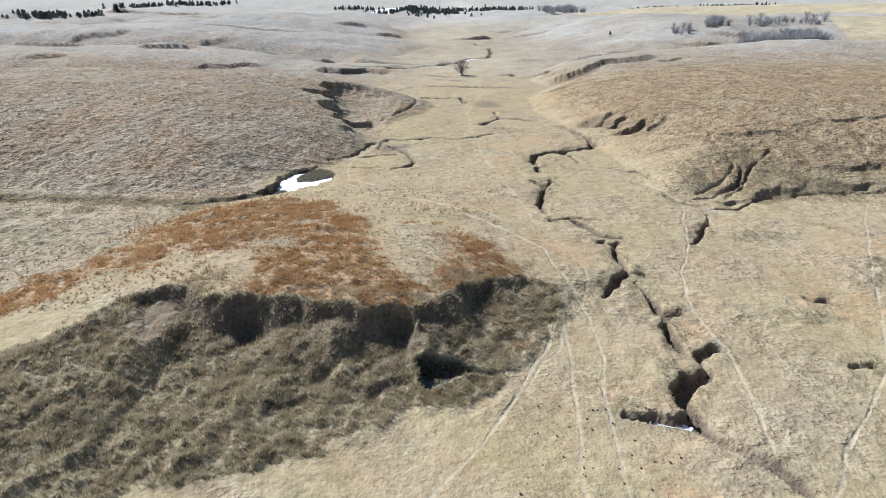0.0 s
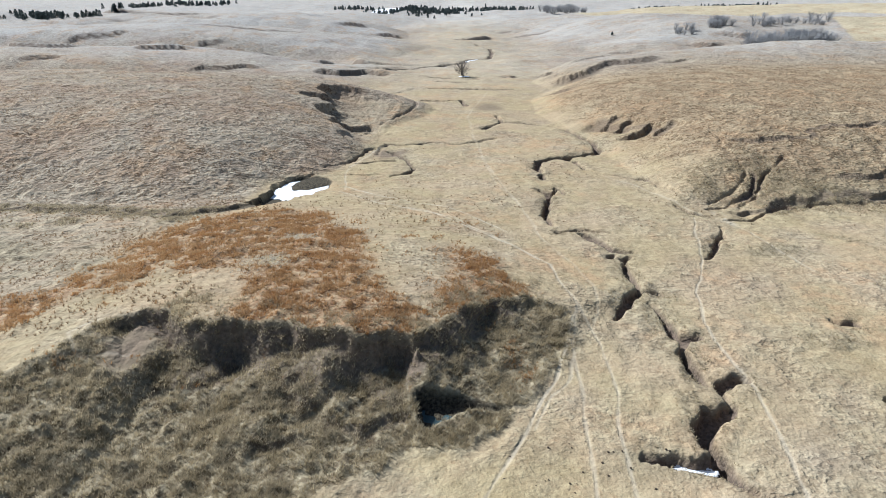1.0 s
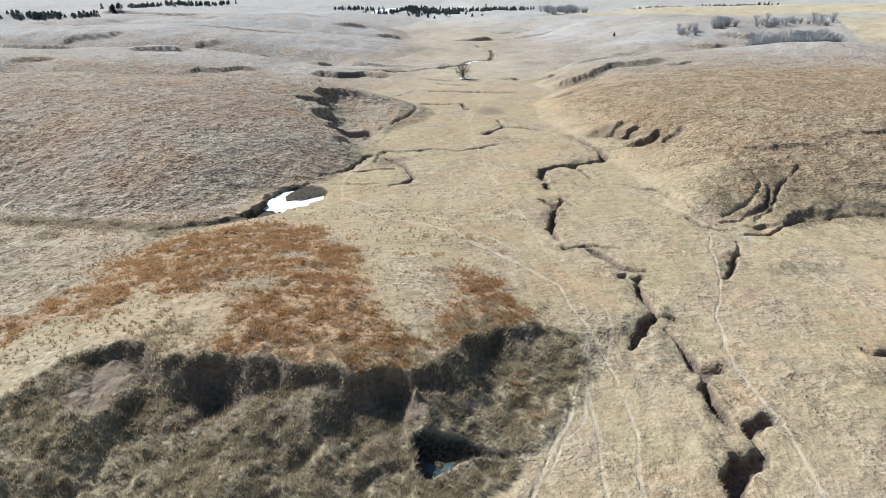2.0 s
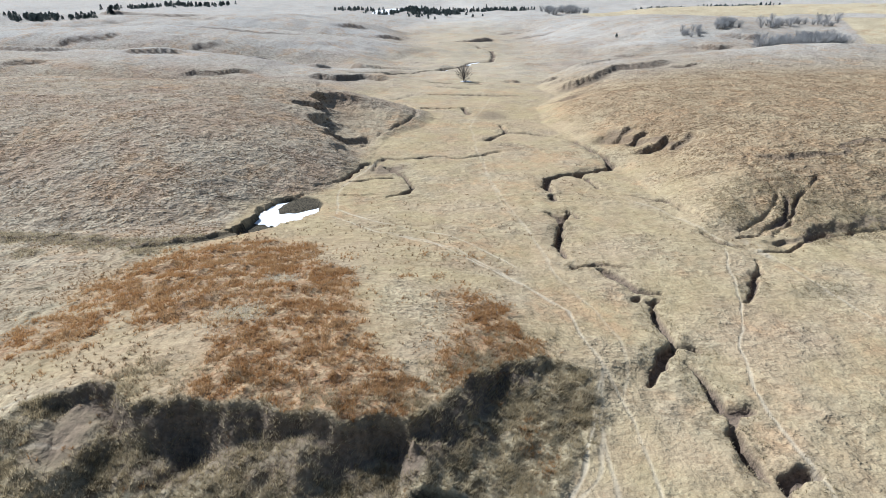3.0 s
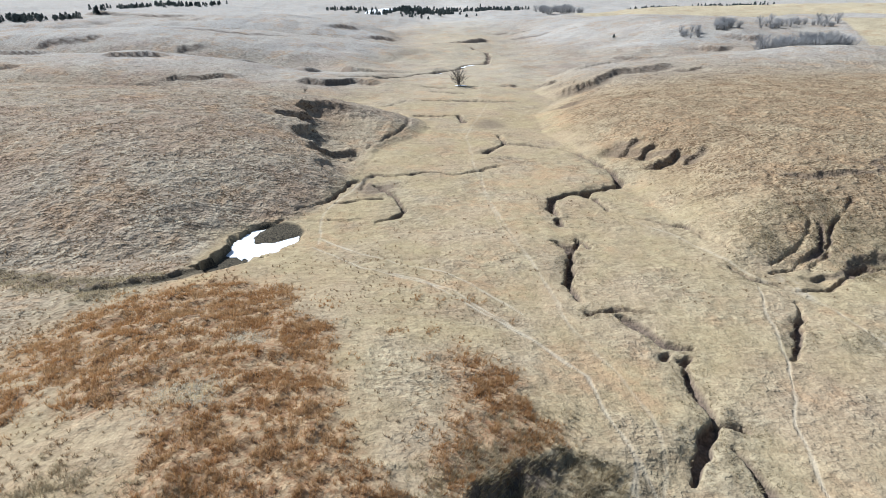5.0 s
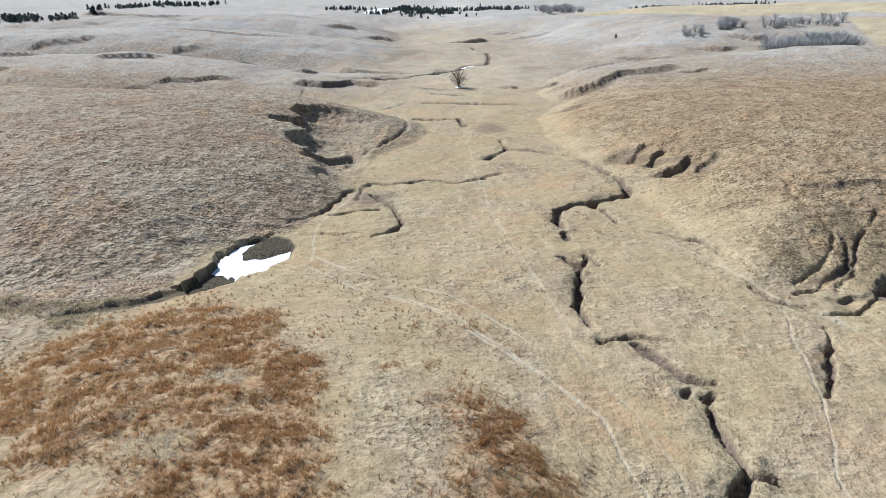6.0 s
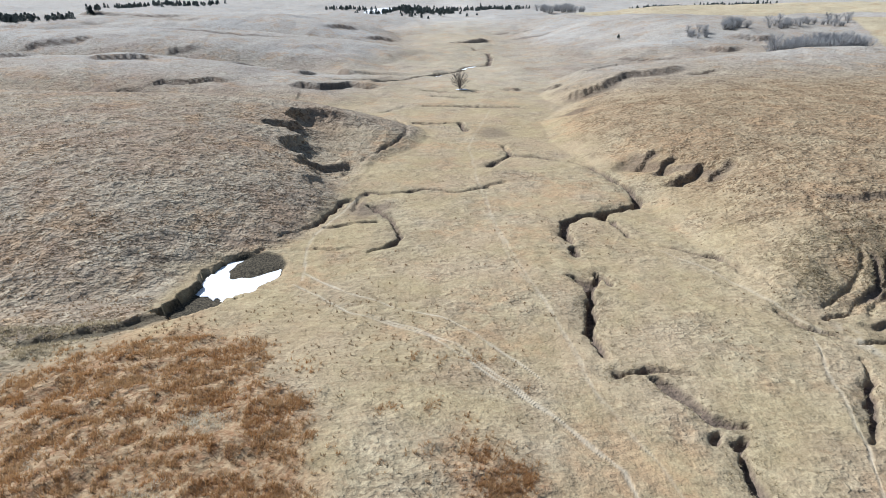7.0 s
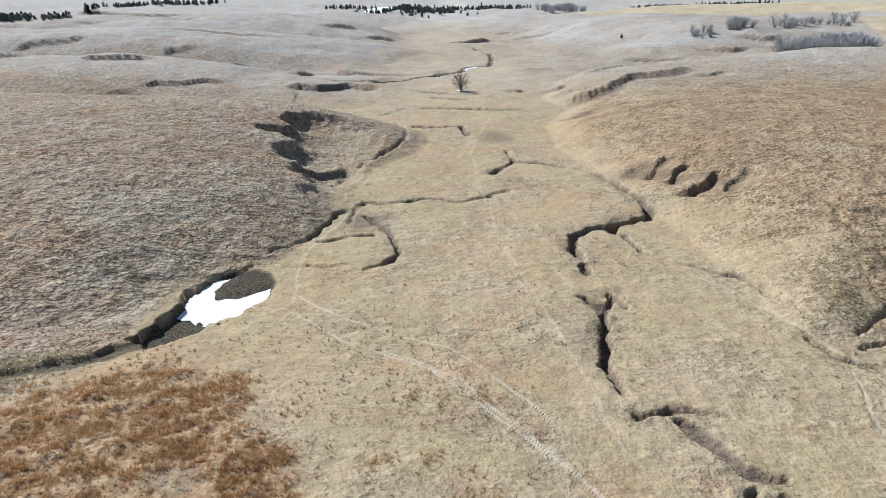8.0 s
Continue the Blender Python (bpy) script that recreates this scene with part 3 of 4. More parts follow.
def height(x, y):
    """The finished ground without its turf."""
    x, y = np.asarray(x, float), np.asarray(y, float)
    left, side = bank(x, y)
    z = land(x, y) + knoll(x, y) * left
    m = boxed(BOWL, x, y, 8)
    if m.any():
        px, py = x[m], y[m]
        d = within(BOWL, px + 1.2 * rough(px, py, 4, 35, 3), py + 1.2 * rough(px, py, 4, 36, 3))
        d = np.where(d > 0, np.maximum(d + 1.6 * rough(px, py, 3.2, 33, 3) * ease(0, 2, d), 0), 0)
        bed = np.interp(py, FLOOR_Y, FLOOR_Z) + 0.4 + 3.4 * ease(200, 234, py) + 0.25 * rough(px, py, 6, 37)
        k = 0.27 * ease(0, 1.5, d) + 0.31 * ease(0, 6.0, d) + 0.42 * ease(0, 16, d)
        z[m] = z[m] * (1 - k) + np.minimum(bed, z[m]) * k
    for line, drop, face, bench in SCARPS:
        m = boxed(line, x, y, bench * 3)
        if m.any():
            px, py = x[m], y[m]
            face = max(face, 0.0065 * (line[0][1] - 110))
            d, where, s = along(line, px, py)
            s = s + rough(px, py, 2.6 * face + 0.01 * bench * bench, 31, 3) * np.where(py > 356, 0.8, 1.3) * face + np.where(py > 280, 1.4 * wave(px, py, 24, 34), 0)
            s = ribbed(line, where, s, px, py)
            ends = ease(0, 0.7, where) * (1 - ease(len(line) - 1.7, len(line) - 1, where)) * ease(-0.3, 0.3, wave(px, py, 6 * face + 2, 33) + np.where((py > 280) | (line[0] in RIBS), 1.2, 0.32))
            low = np.where(py > 280, 0.55, 1.0)
            if line[0][1] > 300 and line[0] not in RIBS:
                drop = drop * 1.7
            z[m] -= drop * ends * (ease(0, face, s) * np.exp(-np.maximum(s, 0) / bench) - (1 - low) * np.exp(-np.abs(s) / bench))
    for line in GULLIES:
        m = boxed(line, x, y, 6)
        if m.any():
            px, py = x[m], y[m]
            d, where, half, deep = cut(line, px, py)
            z[m] -= deep * (1 - ease(half * 0.6, half * 1.1 + 0.12, d))
            z[m] -= 0.2 * deep * np.exp(-(d / (half * 2.8)) ** 2) * (1 + wave(px, py, 4, 45))
    m = boxed(POOL, x, y, 4)
    if m.any():
        px, py = x[m], y[m]
        k = ease(0, 1.1, within(POOL, px + 0.4 * rough(px, py, 1.6, 54, 2), py + 0.4 * rough(px, py, 1.6, 55, 2)))
        z[m] = z[m] * (1 - k) + np.minimum(POOL_LEVEL - 0.2, z[m]) * k
    m = boxed(POND, x, y, 4)
    if m.any():
        px, py = x[m], y[m]
        d = within(POND, px + 0.95 * rough(px, py, 1.7, 56, 3), py + 0.95 * rough(px, py, 1.7, 57, 3))
        d = np.where(d > 0, d + 0.8 * rough(px, py, 2.4, 51, 3), 0)
        soft = np.where(px + 0.55 * (py - 130) > -36, 1.4, 0.8)
        bed = POND_LEVEL - 0.12 + 0.40 * np.exp(-((((px + 33.0) * 0.6 + (py - 139.4) * 0.8) / 7.4) ** 2 + (((px + 33.0) * 0.8 - (py - 139.4) * 0.6) / 4.0) ** 2) ** 3) + 0.85 * ease(-128, -118, -py) + 0.07 * rough(px, py, 1.6, 53)
        k = ease(0, soft, d)
        z[m] = z[m] * (1 - k) + np.minimum(bed, z[m]) * k
    k = np.exp(-(((x - LAKE[0]) / LAKE[2] / 1.3) ** 2 + ((y - LAKE[1]) / LAKE[3] / 1.3) ** 2) ** 2)
    return z * (1 - k) + k * LAKE_LEVEL

# ---- the ground: one sheet to the horizon ----
RUST_PATCHES = [
    [(-46.3, 80.6), (-46.6, 93), (-41.4, 103.6), (-31.6, 107.4), (-23.3, 99.9), (-17.3, 89.6), (-13.6, 78.2), (-8.9, 72.6), (-6.1, 67.7), (-4.3, 61.4), (-10.8, 59.3), (-16.4, 60.6), (-24.8, 63.5), (-27.6, 67.5), (-31, 75.1), (-37.6, 77.1)],
    [(-63, 58), (-62, 74), (-57.8, 76), (-52.5, 81), (-45.2, 80.5), (-43.8, 70.5), (-52.7, 67), (-55.4, 59.9)],
    [(-2.3, 91.2), (3.4, 88.7), (7.9, 86.2), (8.9, 76.8), (3.6, 70.8), (-0.9, 65.9), (-2.7, 74.4)],
]
# trodden trails: line, half width, how plain
TRAILS = [
    ([(-8, 26), (-1.4, 37), (2.7, 43.3), (6.2, 49.7), (10.9, 59.9), (13.6, 65.9), (15, 71), (16.6, 75.5), (15.5, 80), (14.7, 88.5), (9.7, 96.1), (-0.4, 110.4), (-12.6, 118)], 0.16, 0.85),
    ([(11, 28), (11.7, 37.3), (12, 41.4), (13, 49.4), (13.8, 57.7), (14.7, 68.1), (16.5, 75)], 0.12, 0.6),
    ([(14, 28), (15.3, 38.1), (15.7, 44.4), (16.7, 52.4), (18.1, 61.4), (18.2, 68), (17.6, 71), (16.7, 75.5)], 0.14, 0.65),
]
TRAILS += [
    ([(17.7, 70.7), (19.2, 74.3), (20.1, 82.5), (18.6, 89.4), (16.3, 96.1), (14.7, 104.1), (14, 112), (13.5, 119.4), (11.8, 129), (9.4, 136), (8.4, 148), (7.5, 157.4), (5.9, 179.4), (5, 205), (4, 224), (7.5, 246), (14.8, 287)], 0.15, 0.4),
    ([(15.3, 99.3), (14.8, 106.5), (14.4, 112), (12.9, 124.6), (11, 134), (9, 148), (6.9, 168), (7, 179)], 0.15, 0.55),
    ([(8.0, 52.1), (10.6, 57.5), (13.2, 61.2), (14.6, 65.5)], 0.14, 0.6),
    ([(-25.4, 133.1), (-17.1, 125.8), (-8.7, 120.4), (-2.7, 118.1), (2.1, 113.3), (9.4, 103.6)], 0.14, 1.0),
]
TRAILS += [
    ([(-25.8, 128.4), (-15.9, 119.3), (-8.2, 114.5), (-3.9, 112.2), (1.2, 106.8), (4.5, 102.2), (9.2, 96.4), (13, 90.5)], 0.16, 1.0),
    ([(46.8, 114.2), (43.6, 104), (40.8, 94.4), (37.2, 86), (34.8, 80.3), (33, 72.9), (32.9, 63.9), (33.1, 57.7), (32.2, 51.4), (30.4, 43)], 0.14, 0.75),
    ([(86.1, 117), (78, 104), (70.8, 92.4), (63.5, 79.6), (58.2, 69.2), (50.4, 57.2), (42.2, 48.2), (37.5, 43.2), (30, 34)], 0.15, 0.7),
    ([(36.4, 142.7), (42.2, 133), (47.5, 118.5), (54.5, 106.5), (56.7, 90.1)], 0.3, 0.6),
    ([(-22.4, 176.8), (-24.3, 164), (-27.4, 151.8), (-27.5, 143.6), (-26.1, 136.3), (-24.6, 130)], 0.3, 0.7),
]
TRAILS += [
    ([(-36, 59), (-41, 57.5), (-44.2, 62), (-42, 64.5)], 0.3, 0.6),
]


def covers(x, y):
    """What grows or lies on the ground, with painted-in haze and shade, from 0 to 1."""
    out = {}
    side = bank(x, y)[1]
    reach = bank_run(x) * (1 + 0.10 * rough(x, y, 6, 61, 3)) + 1.0
    coarse = ease(-0.4, 0.6, side) * (1 - ease(reach - 2.4, reach + 0.8, side + 1.6 * rough(x, y, 3, 59, 3))) * (1 - ease(13, 18, x))
    rust, stray = np.zeros(x.shape), np.zeros(x.shape)
    for loop in RUST_PATCHES:
        m = boxed(loop, x, y, 16)
        if m.any():
            wx, wy = x[m] + 4.0 * rough(x[m], y[m], 8, 62, 3), y[m] + 4.0 * rough(x[m], y[m], 8, 63, 3)
            mx, my = np.mean(loop, 0)
            stray[m] = np.maximum(stray[m], ease(0, 5, within(loop, mx + (wx - mx) * 0.66, my + (wy - my) * 0.66)))
            rust[m] = np.maximum(rust[m], ease(-0.5, 4.5, within(loop, mx + (wx - mx) * 0.75, my + (wy - my) * 0.75)))
    white = sum(np.exp(-(((x - a) / b) ** 2 + ((y - c) / d) ** 2) ** 2) for a, b, c, d in ((-27.2, 3.8, 79, 4.2), (-25, 2.4, 91, 2.2), (-36, 2.0, 86, 1.8)))
    white = np.clip(white * ease(-0.5, 0.3, rough(x, y, 3, 70, 3)), 0, 1)
    rust = rust * (1 - 0.9 * white) * (1 - coarse)
    hill = ease(-2, 6, within(HILLS[0][0], x, y) + 2.5 * rough(x, y, 8, 65, 3)) + ease(-3, 20, within(HILLS[1][0], x, y) + 4 * rough(x, y, 14, 66, 3)) * 0.9
    hill = np.clip(hill + 0.85 * ease(262, 330, y) * ease(14, 110, np.abs(x - 8) + 22 * rough(x, y, 45, 64, 4)), 0, 1)
    drain = np.interp(x, (-150, -91, -76, -66, -56, -47), (119, 116.5, 116.6, 114, 111.5, 114))
    hill = np.maximum(hill, 0.9 * ease(0, 3, y - drain + rough(x, y, 4, 50, 3)) * ease(42, 47, -x) * (1 - ease(130, 140, y)))
    hill = np.maximum(hill, 0.75 * ease(38, 60, -x + 6 * rough(x, y, 14, 60, 3)) * ease(58, 76, y) * (1 - ease(116, 124, y)))
    hill = hill * (1 - 0.35 * ease(0, 9, within(BOWL, x, y)))
    wet = along([(-150, 119), (-91, 116.5), (-76, 116.6), (-66, 114), (-56, 111.5), (-47, 114)], x, y)[0]
    coarse = np.maximum(coarse, 0.85 * (1 - ease(1.0, 4.5, wet + 1.8 * rough(x, y, 5, 67, 3))) * ease(-0.5, 0.3, rough(x, y, 7, 74, 3)))
    coarse = np.maximum(coarse, 0.8 * ease(34, 52, -x) * ease(62, 78, y) * (1 - ease(108, 118, y)) * ease(-0.5, 0.4, rough(x, y, 8, 75, 4)) * (1 - 0.7 * rust))
    coarse = np.maximum(coarse, 0.5 * np.exp(-(((x - 82) / 40) ** 2 + ((y - 136) / 22) ** 2)) * ease(-0.5, 0.5, rough(x, y, 12, 73, 4)))
    coarse = np.maximum(coarse, 0.42 * np.exp(-(((x - 62) / 17) ** 2 + ((y - 131) / 11) ** 2) ** 2) * ease(-0.6, 0.3, rough(x, y, 9, 94, 4)))
    coarse = np.maximum(coarse, 0.55 * ease(36, 52, x) * ease(44, 58, y) * (1 - ease(104, 118, y)) * ease(0.12, 0.55, rough(x, y * 1.6, 11, 99, 4)))
    stray = np.maximum(stray * (1 - coarse), 0.75 * ease(2, 16, within(HILLS[1][0], x, y)) * (1 - ease(230, 330, y)) * ease(-0.8, 0.3, rough(x, y, 22, 76, 3)))
    stray = np.maximum(stray, 0.7 * ease(1, 10, within(HILLS[0][0], x, y)) * (1 - ease(150, 195, y)) * ease(-0.35, 0.3, rough(x, y, 17, 88, 3)))
    track = np.zeros(x.shape)
    for line, half, plain in TRAILS:
        m = boxed(line, x, y, 3)
        if m.any():
            half = np.maximum(np.maximum(half * 0.5, 0.0010 * y[m]), 0.13)
            d = along(line, x[m] + 0.45 * rough(x[m], y[m], 5, 78, 2), y[m] + 0.45 * rough(x[m], y[m], 5, 79, 2))[0] + 0.1 * wave(x[m], y[m], 1.7, 71)
            track[m] = np.maximum(track[m], 0.75 * plain * (1 - ease(half * 0.4, half * 2.4, d)) * (0.75 + 0.25 * wave(x[m], y[m], 4, 72)))
    wash = np.exp(-(((x - 52.6) / 1.5) ** 2 + ((y - 113.4) / 4.0) ** 2) ** 2) * ease(-0.3, 0.3, rough(x, y, 1.6, 58, 3))
    track = np.maximum(track, 0.7 * wash)
    mud = np.maximum(ease(0.15, 1.0, within(POND, x, y)), ease(0.0, 0.3, within(POOL, x, y)))
    bed = along([(-58, 110.5), (-47, 113), (-41, 118.5), (-37, 121)], x, y)
    mud = np.maximum(mud, 0.85 * (1 - ease(0.4, 1.0, bed[0] / (0.5 + 0.75 * bed[1]) + 0.4 * rough(x, y, 2.2, 77, 3))))
    soil_shade = np.zeros(x.shape)
    for line in GULLIES:
        m = boxed(line, x, y, 6)
        if m.any():
            d, where, half, deep = cut(line, x[m], y[m])
            fringe = 0.42 * (1 - ease(half + 0.4, half + 3.2, d + 1.3 * rough(x[m], y[m], 4, 68, 3))) * ease(0.4, 1.0, deep)
            coarse[m] = np.maximum(coarse[m], fringe)
            soil_shade[m] = np.maximum(soil_shade[m], ease(0.3, 0.9, deep) * (1 - ease(half * 0.85, half * 1.15 + 0.1, d)))
    for line, drop, face, bench in SCARPS:
        m = boxed(line, x, y, bench)
        if m.any():
            face = max(face, 0.0065 * (line[0][1] - 110))
            d, where, s = along(line, x[m], y[m])
            ends = ease(0, 0.7, where) * (1 - ease(len(line) - 1.7, len(line) - 1, where))
            s = s + rough(x[m], y[m], 2.6 * face + 0.01 * bench * bench, 31, 3) * np.where(y[m] > 356, 0.8, 1.3) * face + np.where(y[m] > 280, 1.4 * wave(x[m], y[m], 24, 34), 0)
            s = ribbed(line, where, s, x[m], y[m])
            # scarp faces: bare soil, with shade painted in more strongly far off
            soil_shade[m] = np.maximum(soil_shade[m], np.where(y[m] > 280, 0.55 if line[0] in RIBS else 0.8, 0.6) * ends * ease(-0.1 * face, 0.2 * face, s) * (1 - ease(0.9 * face, 1.8 * face, s)))
    apron = np.exp(-(((x + 36.5) / 2.6) ** 2 + ((y - 60.5) / 4.5) ** 2) ** 1.5)
    steep = ease(0.1, 0.7, side) * (1 - ease(1.8, 4.2, side + 1.5 * rough(x, y, 3, 28, 3))) * ease(-44, -36, x) * (1 - ease(6, 11, x))
    # the apron is bare soil; on the steep face the dark colour adds shade
    soil_shade = np.maximum(np.maximum(soil_shade, 0.8 * apron), 0.85 * steep)
    coarse = coarse * (1 - 0.85 * apron)
    # brown ground below the face, darkened to include the shade there
    brown_shade = ease(0.8, 2, side) * (1 - ease(5, 9, side + 2.5 * rough(x, y, 5, 52, 3))) * ease(-35, -31, x) * (1 - ease(-8, -3, x)) * ease(-0.7, 0.1, rough(x, y, 3.5, 44, 3))
    soil_shade = np.maximum(soil_shade, 0.6 * brown_shade)
    gravel = np.exp(-(((x + 19) / 5) ** 2 + ((y - 168) / 9) ** 2) ** 2) * ease(-0.2, 0.4, rough(x, y, 4, 64, 3))
    soil_shade = np.maximum(soil_shade, 0.75 * gravel)
    burnt = np.exp(-(((x - 13) / 6) ** 2 + ((y - 244) / 9) ** 2) ** 2)
    soil_shade = np.maximum(soil_shade, 0.6 * burnt)
    stubble = ease(0, 14, y - 1115 + 0.53 * x) * ease(190, 215, x) * (1 - ease(1380, 1420, y))
    stubble = np.maximum(stubble, ease(0, 5, x - 372 + 0.44 * (627 - y)) * ease(385, 395, y) * (1 - ease(690, 705, y)))
    # painted haze: grows with distance, stronger on the ridge tops
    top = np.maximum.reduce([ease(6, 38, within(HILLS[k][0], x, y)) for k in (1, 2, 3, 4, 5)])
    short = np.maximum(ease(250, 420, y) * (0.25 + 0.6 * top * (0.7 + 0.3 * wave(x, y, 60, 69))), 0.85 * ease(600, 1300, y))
    sunny = ease(-2, 8, within(HILLS[1][0], x, y)) * (1 - 0.6 * ease(260, 420, y))
    out.update(sunny=sunny, stray=stray, short=short, coarse=coarse, rust=rust, white=white, hill=hill, track=track, mud=mud, soil_shade=np.clip(soil_shade * (1 - mud), 0, 1), stubble=np.clip(stubble, 0, 1))
    return out


def turf(x, y, c):
    """Lumps of the turf, by what grows there."""
    near = 1 - ease(180, 420, y)
    amp = (0.07 + 0.2 * c["hill"] + 0.2 * c["coarse"] + 0.2 * c["rust"]) * (1 - 0.85 * c["track"]) * (1 - 0.8 * c["mud"]) * (1 - c["stubble"])
    return near * amp * (1.5 * (0.5 + 0.5 * wave(x, y, 1.5, 81)) ** 2 + 1.3 * (0.5 + 0.5 * rough(x, y, 2.8, 82, 2)) ** 2 + 0.6 * wave(x, y, 4.2, 83) - 0.8) + 0.5 * c["coarse"] * (1 - ease(72, 90, y)) * (0.5 + 0.5 * wave(x, y, 0.95, 84)) ** 2


def sheet(name, xs, ys, zs, material, fields=()):
    """A mesh from a grid of heights."""
    rows, cols = xs.shape
    me = bpy.data.meshes.new(name)
    k = np.arange(rows * cols).reshape(rows, cols)
    quads = np.stack([k[:-1, :-1], k[:-1, 1:], k[1:, 1:], k[1:, :-1]], -1).reshape(-1, 4)
    me.vertices.add(rows * cols)
    me.vertices.foreach_set("co", np.stack([xs, ys, zs], -1).astype(np.float32).ravel())
    me.loops.add(quads.size)
    me.loops.foreach_set("vertex_index", quads.astype(np.int32).ravel())
    me.polygons.add(len(quads))
    me.polygons.foreach_set("loop_start", np.arange(0, quads.size, 4, dtype=np.int32))
    me.update(calc_edges=True)
    me.polygons.foreach_set("use_smooth", np.ones(len(quads), bool))
    for key in fields:
        me.attributes.new(key, "FLOAT", "POINT").data.foreach_set("value", np.asarray(fields[key], np.float32).ravel())
    me.materials.append(material)
    return new(name, me)


steps, at, step = list(np.arange(-300, 30, 9.0)), 30.0, 0.29
while at < 4950:
    steps.append(at)
    if at > 150:
        step *= 1.0074 if at < 800 else 1.03
    at += step
half_u = np.concatenate([np.linspace(0, 0.87, 445), 0.87 * np.geomspace(1.015, 5.7, 32)])
us = np.concatenate([-half_u[:0:-1], half_u])
gy, gu = np.meshgrid(np.array(steps), us, indexing="ij")
gx = gu * (np.maximum(gy, 34) + 12)
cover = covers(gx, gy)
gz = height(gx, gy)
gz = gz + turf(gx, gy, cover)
ground = tagged(sheet("ground", gx, gy, gz, TURF, {k: cover[k] for k in ("coarse", "rust", "stray", "hill", "track", "mud", "soil_shade", "stubble", "short", "sunny")}),
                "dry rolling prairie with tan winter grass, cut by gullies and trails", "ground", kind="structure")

# ---- grass: clumps of bent blades ----
rng = np.random.default_rng(7)


def clumps(name, px, py, tall, spread, blades, width, material, label):
    """One mesh of many tufts, each a fan of tapering blades."""
    count = len(px)
    c = covers(px, py)
    pz = height(px, py) + turf(px, py, c) - 0.04
    size = tall * rng.uniform(0.55, 1.3, count)
    turn = rng.uniform(0, 2 * np.pi, (count, blades))
    reach = spread * rng.uniform(0.3, 1.0, (count, blades)) * size[:, None]
    rise = size[:, None] * rng.uniform(0.6, 1.0, (count, blades))
    wide = width * rng.uniform(0.7, 1.3, (count, blades)) * (0.5 + 0.5 * size[:, None] / tall)
    root = rng.uniform(0, 0.35, (count, blades)) * size[:, None]
    cx, sx = np.cos(turn), np.sin(turn)
    lean = 0.18 * size[:, None]
    v = np.empty((count, blades, 3, 3), np.float32)
    bx, by = px[:, None] + cx * root, py[:, None] + sx * root
    v[:, :, 0] = np.stack([bx - sx * wide, by + cx * wide, np.broadcast_to(pz[:, None], bx.shape)], -1)
    v[:, :, 1] = np.stack([bx + sx * wide, by - cx * wide, np.broadcast_to(pz[:, None], bx.shape)], -1)
    v[:, :, 2] = np.stack([bx + cx * reach + lean, by + sx * reach - lean * 0.5, pz[:, None] + rise], -1)
    total = count * blades
    me = bpy.data.meshes.new(name)
    me.vertices.add(total * 3)
    me.vertices.foreach_set("co", v.ravel())
    me.loops.add(total * 3)
    me.loops.foreach_set("vertex_index", np.arange(total * 3, dtype=np.int32))
    me.polygons.add(total)
    me.polygons.foreach_set("loop_start", np.arange(0, total * 3, 3, dtype=np.int32))
    me.update(calc_edges=True)
    me.attributes.new("tip", "FLOAT", "POINT").data.foreach_set("value", np.tile(np.array([0, 0, 1], np.float32), total))
    me.materials.append(material)
    return tagged(new(name, me), label, "grass", kind="stuff")


def scatter(count, x0, x1, y0, y1, keep):
    """Random places in a stretch of the plan, thinned by keep(x, y, cover)."""
    px, py = rng.uniform(x0, x1, count), rng.uniform(y0, y1, count)
    c = covers(px, py)
    m = rng.uniform(0, 1, count) < keep(px, py, c) * (1 - c["track"]) * (1 - ease(0.2, 0.6, c["mud"]))
    return px[m], py[m]


patchy = lambda x, y, size, seed: ease(-0.25, 0.35, rough(x, y, size, seed, 3))
clumps("rust_grass", *scatter(80000, -64, 12, 55, 110, lambda x, y, c: np.maximum(ease(0.12, 0.7, c["rust"] + 0.5 * rough(x, y, 4, 91, 3)), 0.5 * c["stray"] * ease(-0.1, 0.6, rough(x, y, 4, 97, 3))) * (0.04 + 0.75 * ease(-0.35, 0.3, rough(x, y, 1.5, 92, 3)))),
       0.5, 0.58, 12, 0.022, RUST_GRASS, "tall rust-red bluestem bunches on the knoll")
clumps("coarse_grass", *scatter(130000, -70, 18, 28, 78, lambda x, y, c: ease(0.5, 0.9, c["coarse"]) * (1 - 0.5 * ease(0.5, 0.78, c["soil_shade"])) * (0.3 + 0.6 * patchy(x, y, 2.4, 93))),
       0.48, 0.75, 9, 0.026, COARSE_GRASS, "coarse grey-brown bunchgrass hanging on the cut bank")
clumps("bleached_grass", *scatter(14000, -42, -20, 72, 96, lambda x, y, c: 0.55 * c["white"]),
       0.33, 1.0, 7, 0.028, WHITE_GRASS, "bleached whitish grass bunches amid the rust patch")
clumps("straw_grass", *scatter(36000, -85, 85, 30, 150, lambda x, y, c: (1 - c["coarse"]) * (1 - 0.8 * c["soil_shade"]) * (1 - 0.8 * c["hill"]) * (1 - 0.6 * c["rust"]) * (0.2 + 0.8 * patchy(x, y, 2.6, 95))),
       0.16, 1.0, 7, 0.022, STRAW_GRASS, "short straw-coloured bunchgrass on the valley floor")
clumps("hillside_grass", *scatter(80000, -150, 150, 112, 230, lambda x, y, c: c["hill"] * (1 - c["soil_shade"]) * (0.15 + 0.85 * patchy(x, y, 2.8, 96))),
       0.26, 1.0, 6, 0.04, HILL_GRASS, "grey-tan bunchgrass on the hillsides")
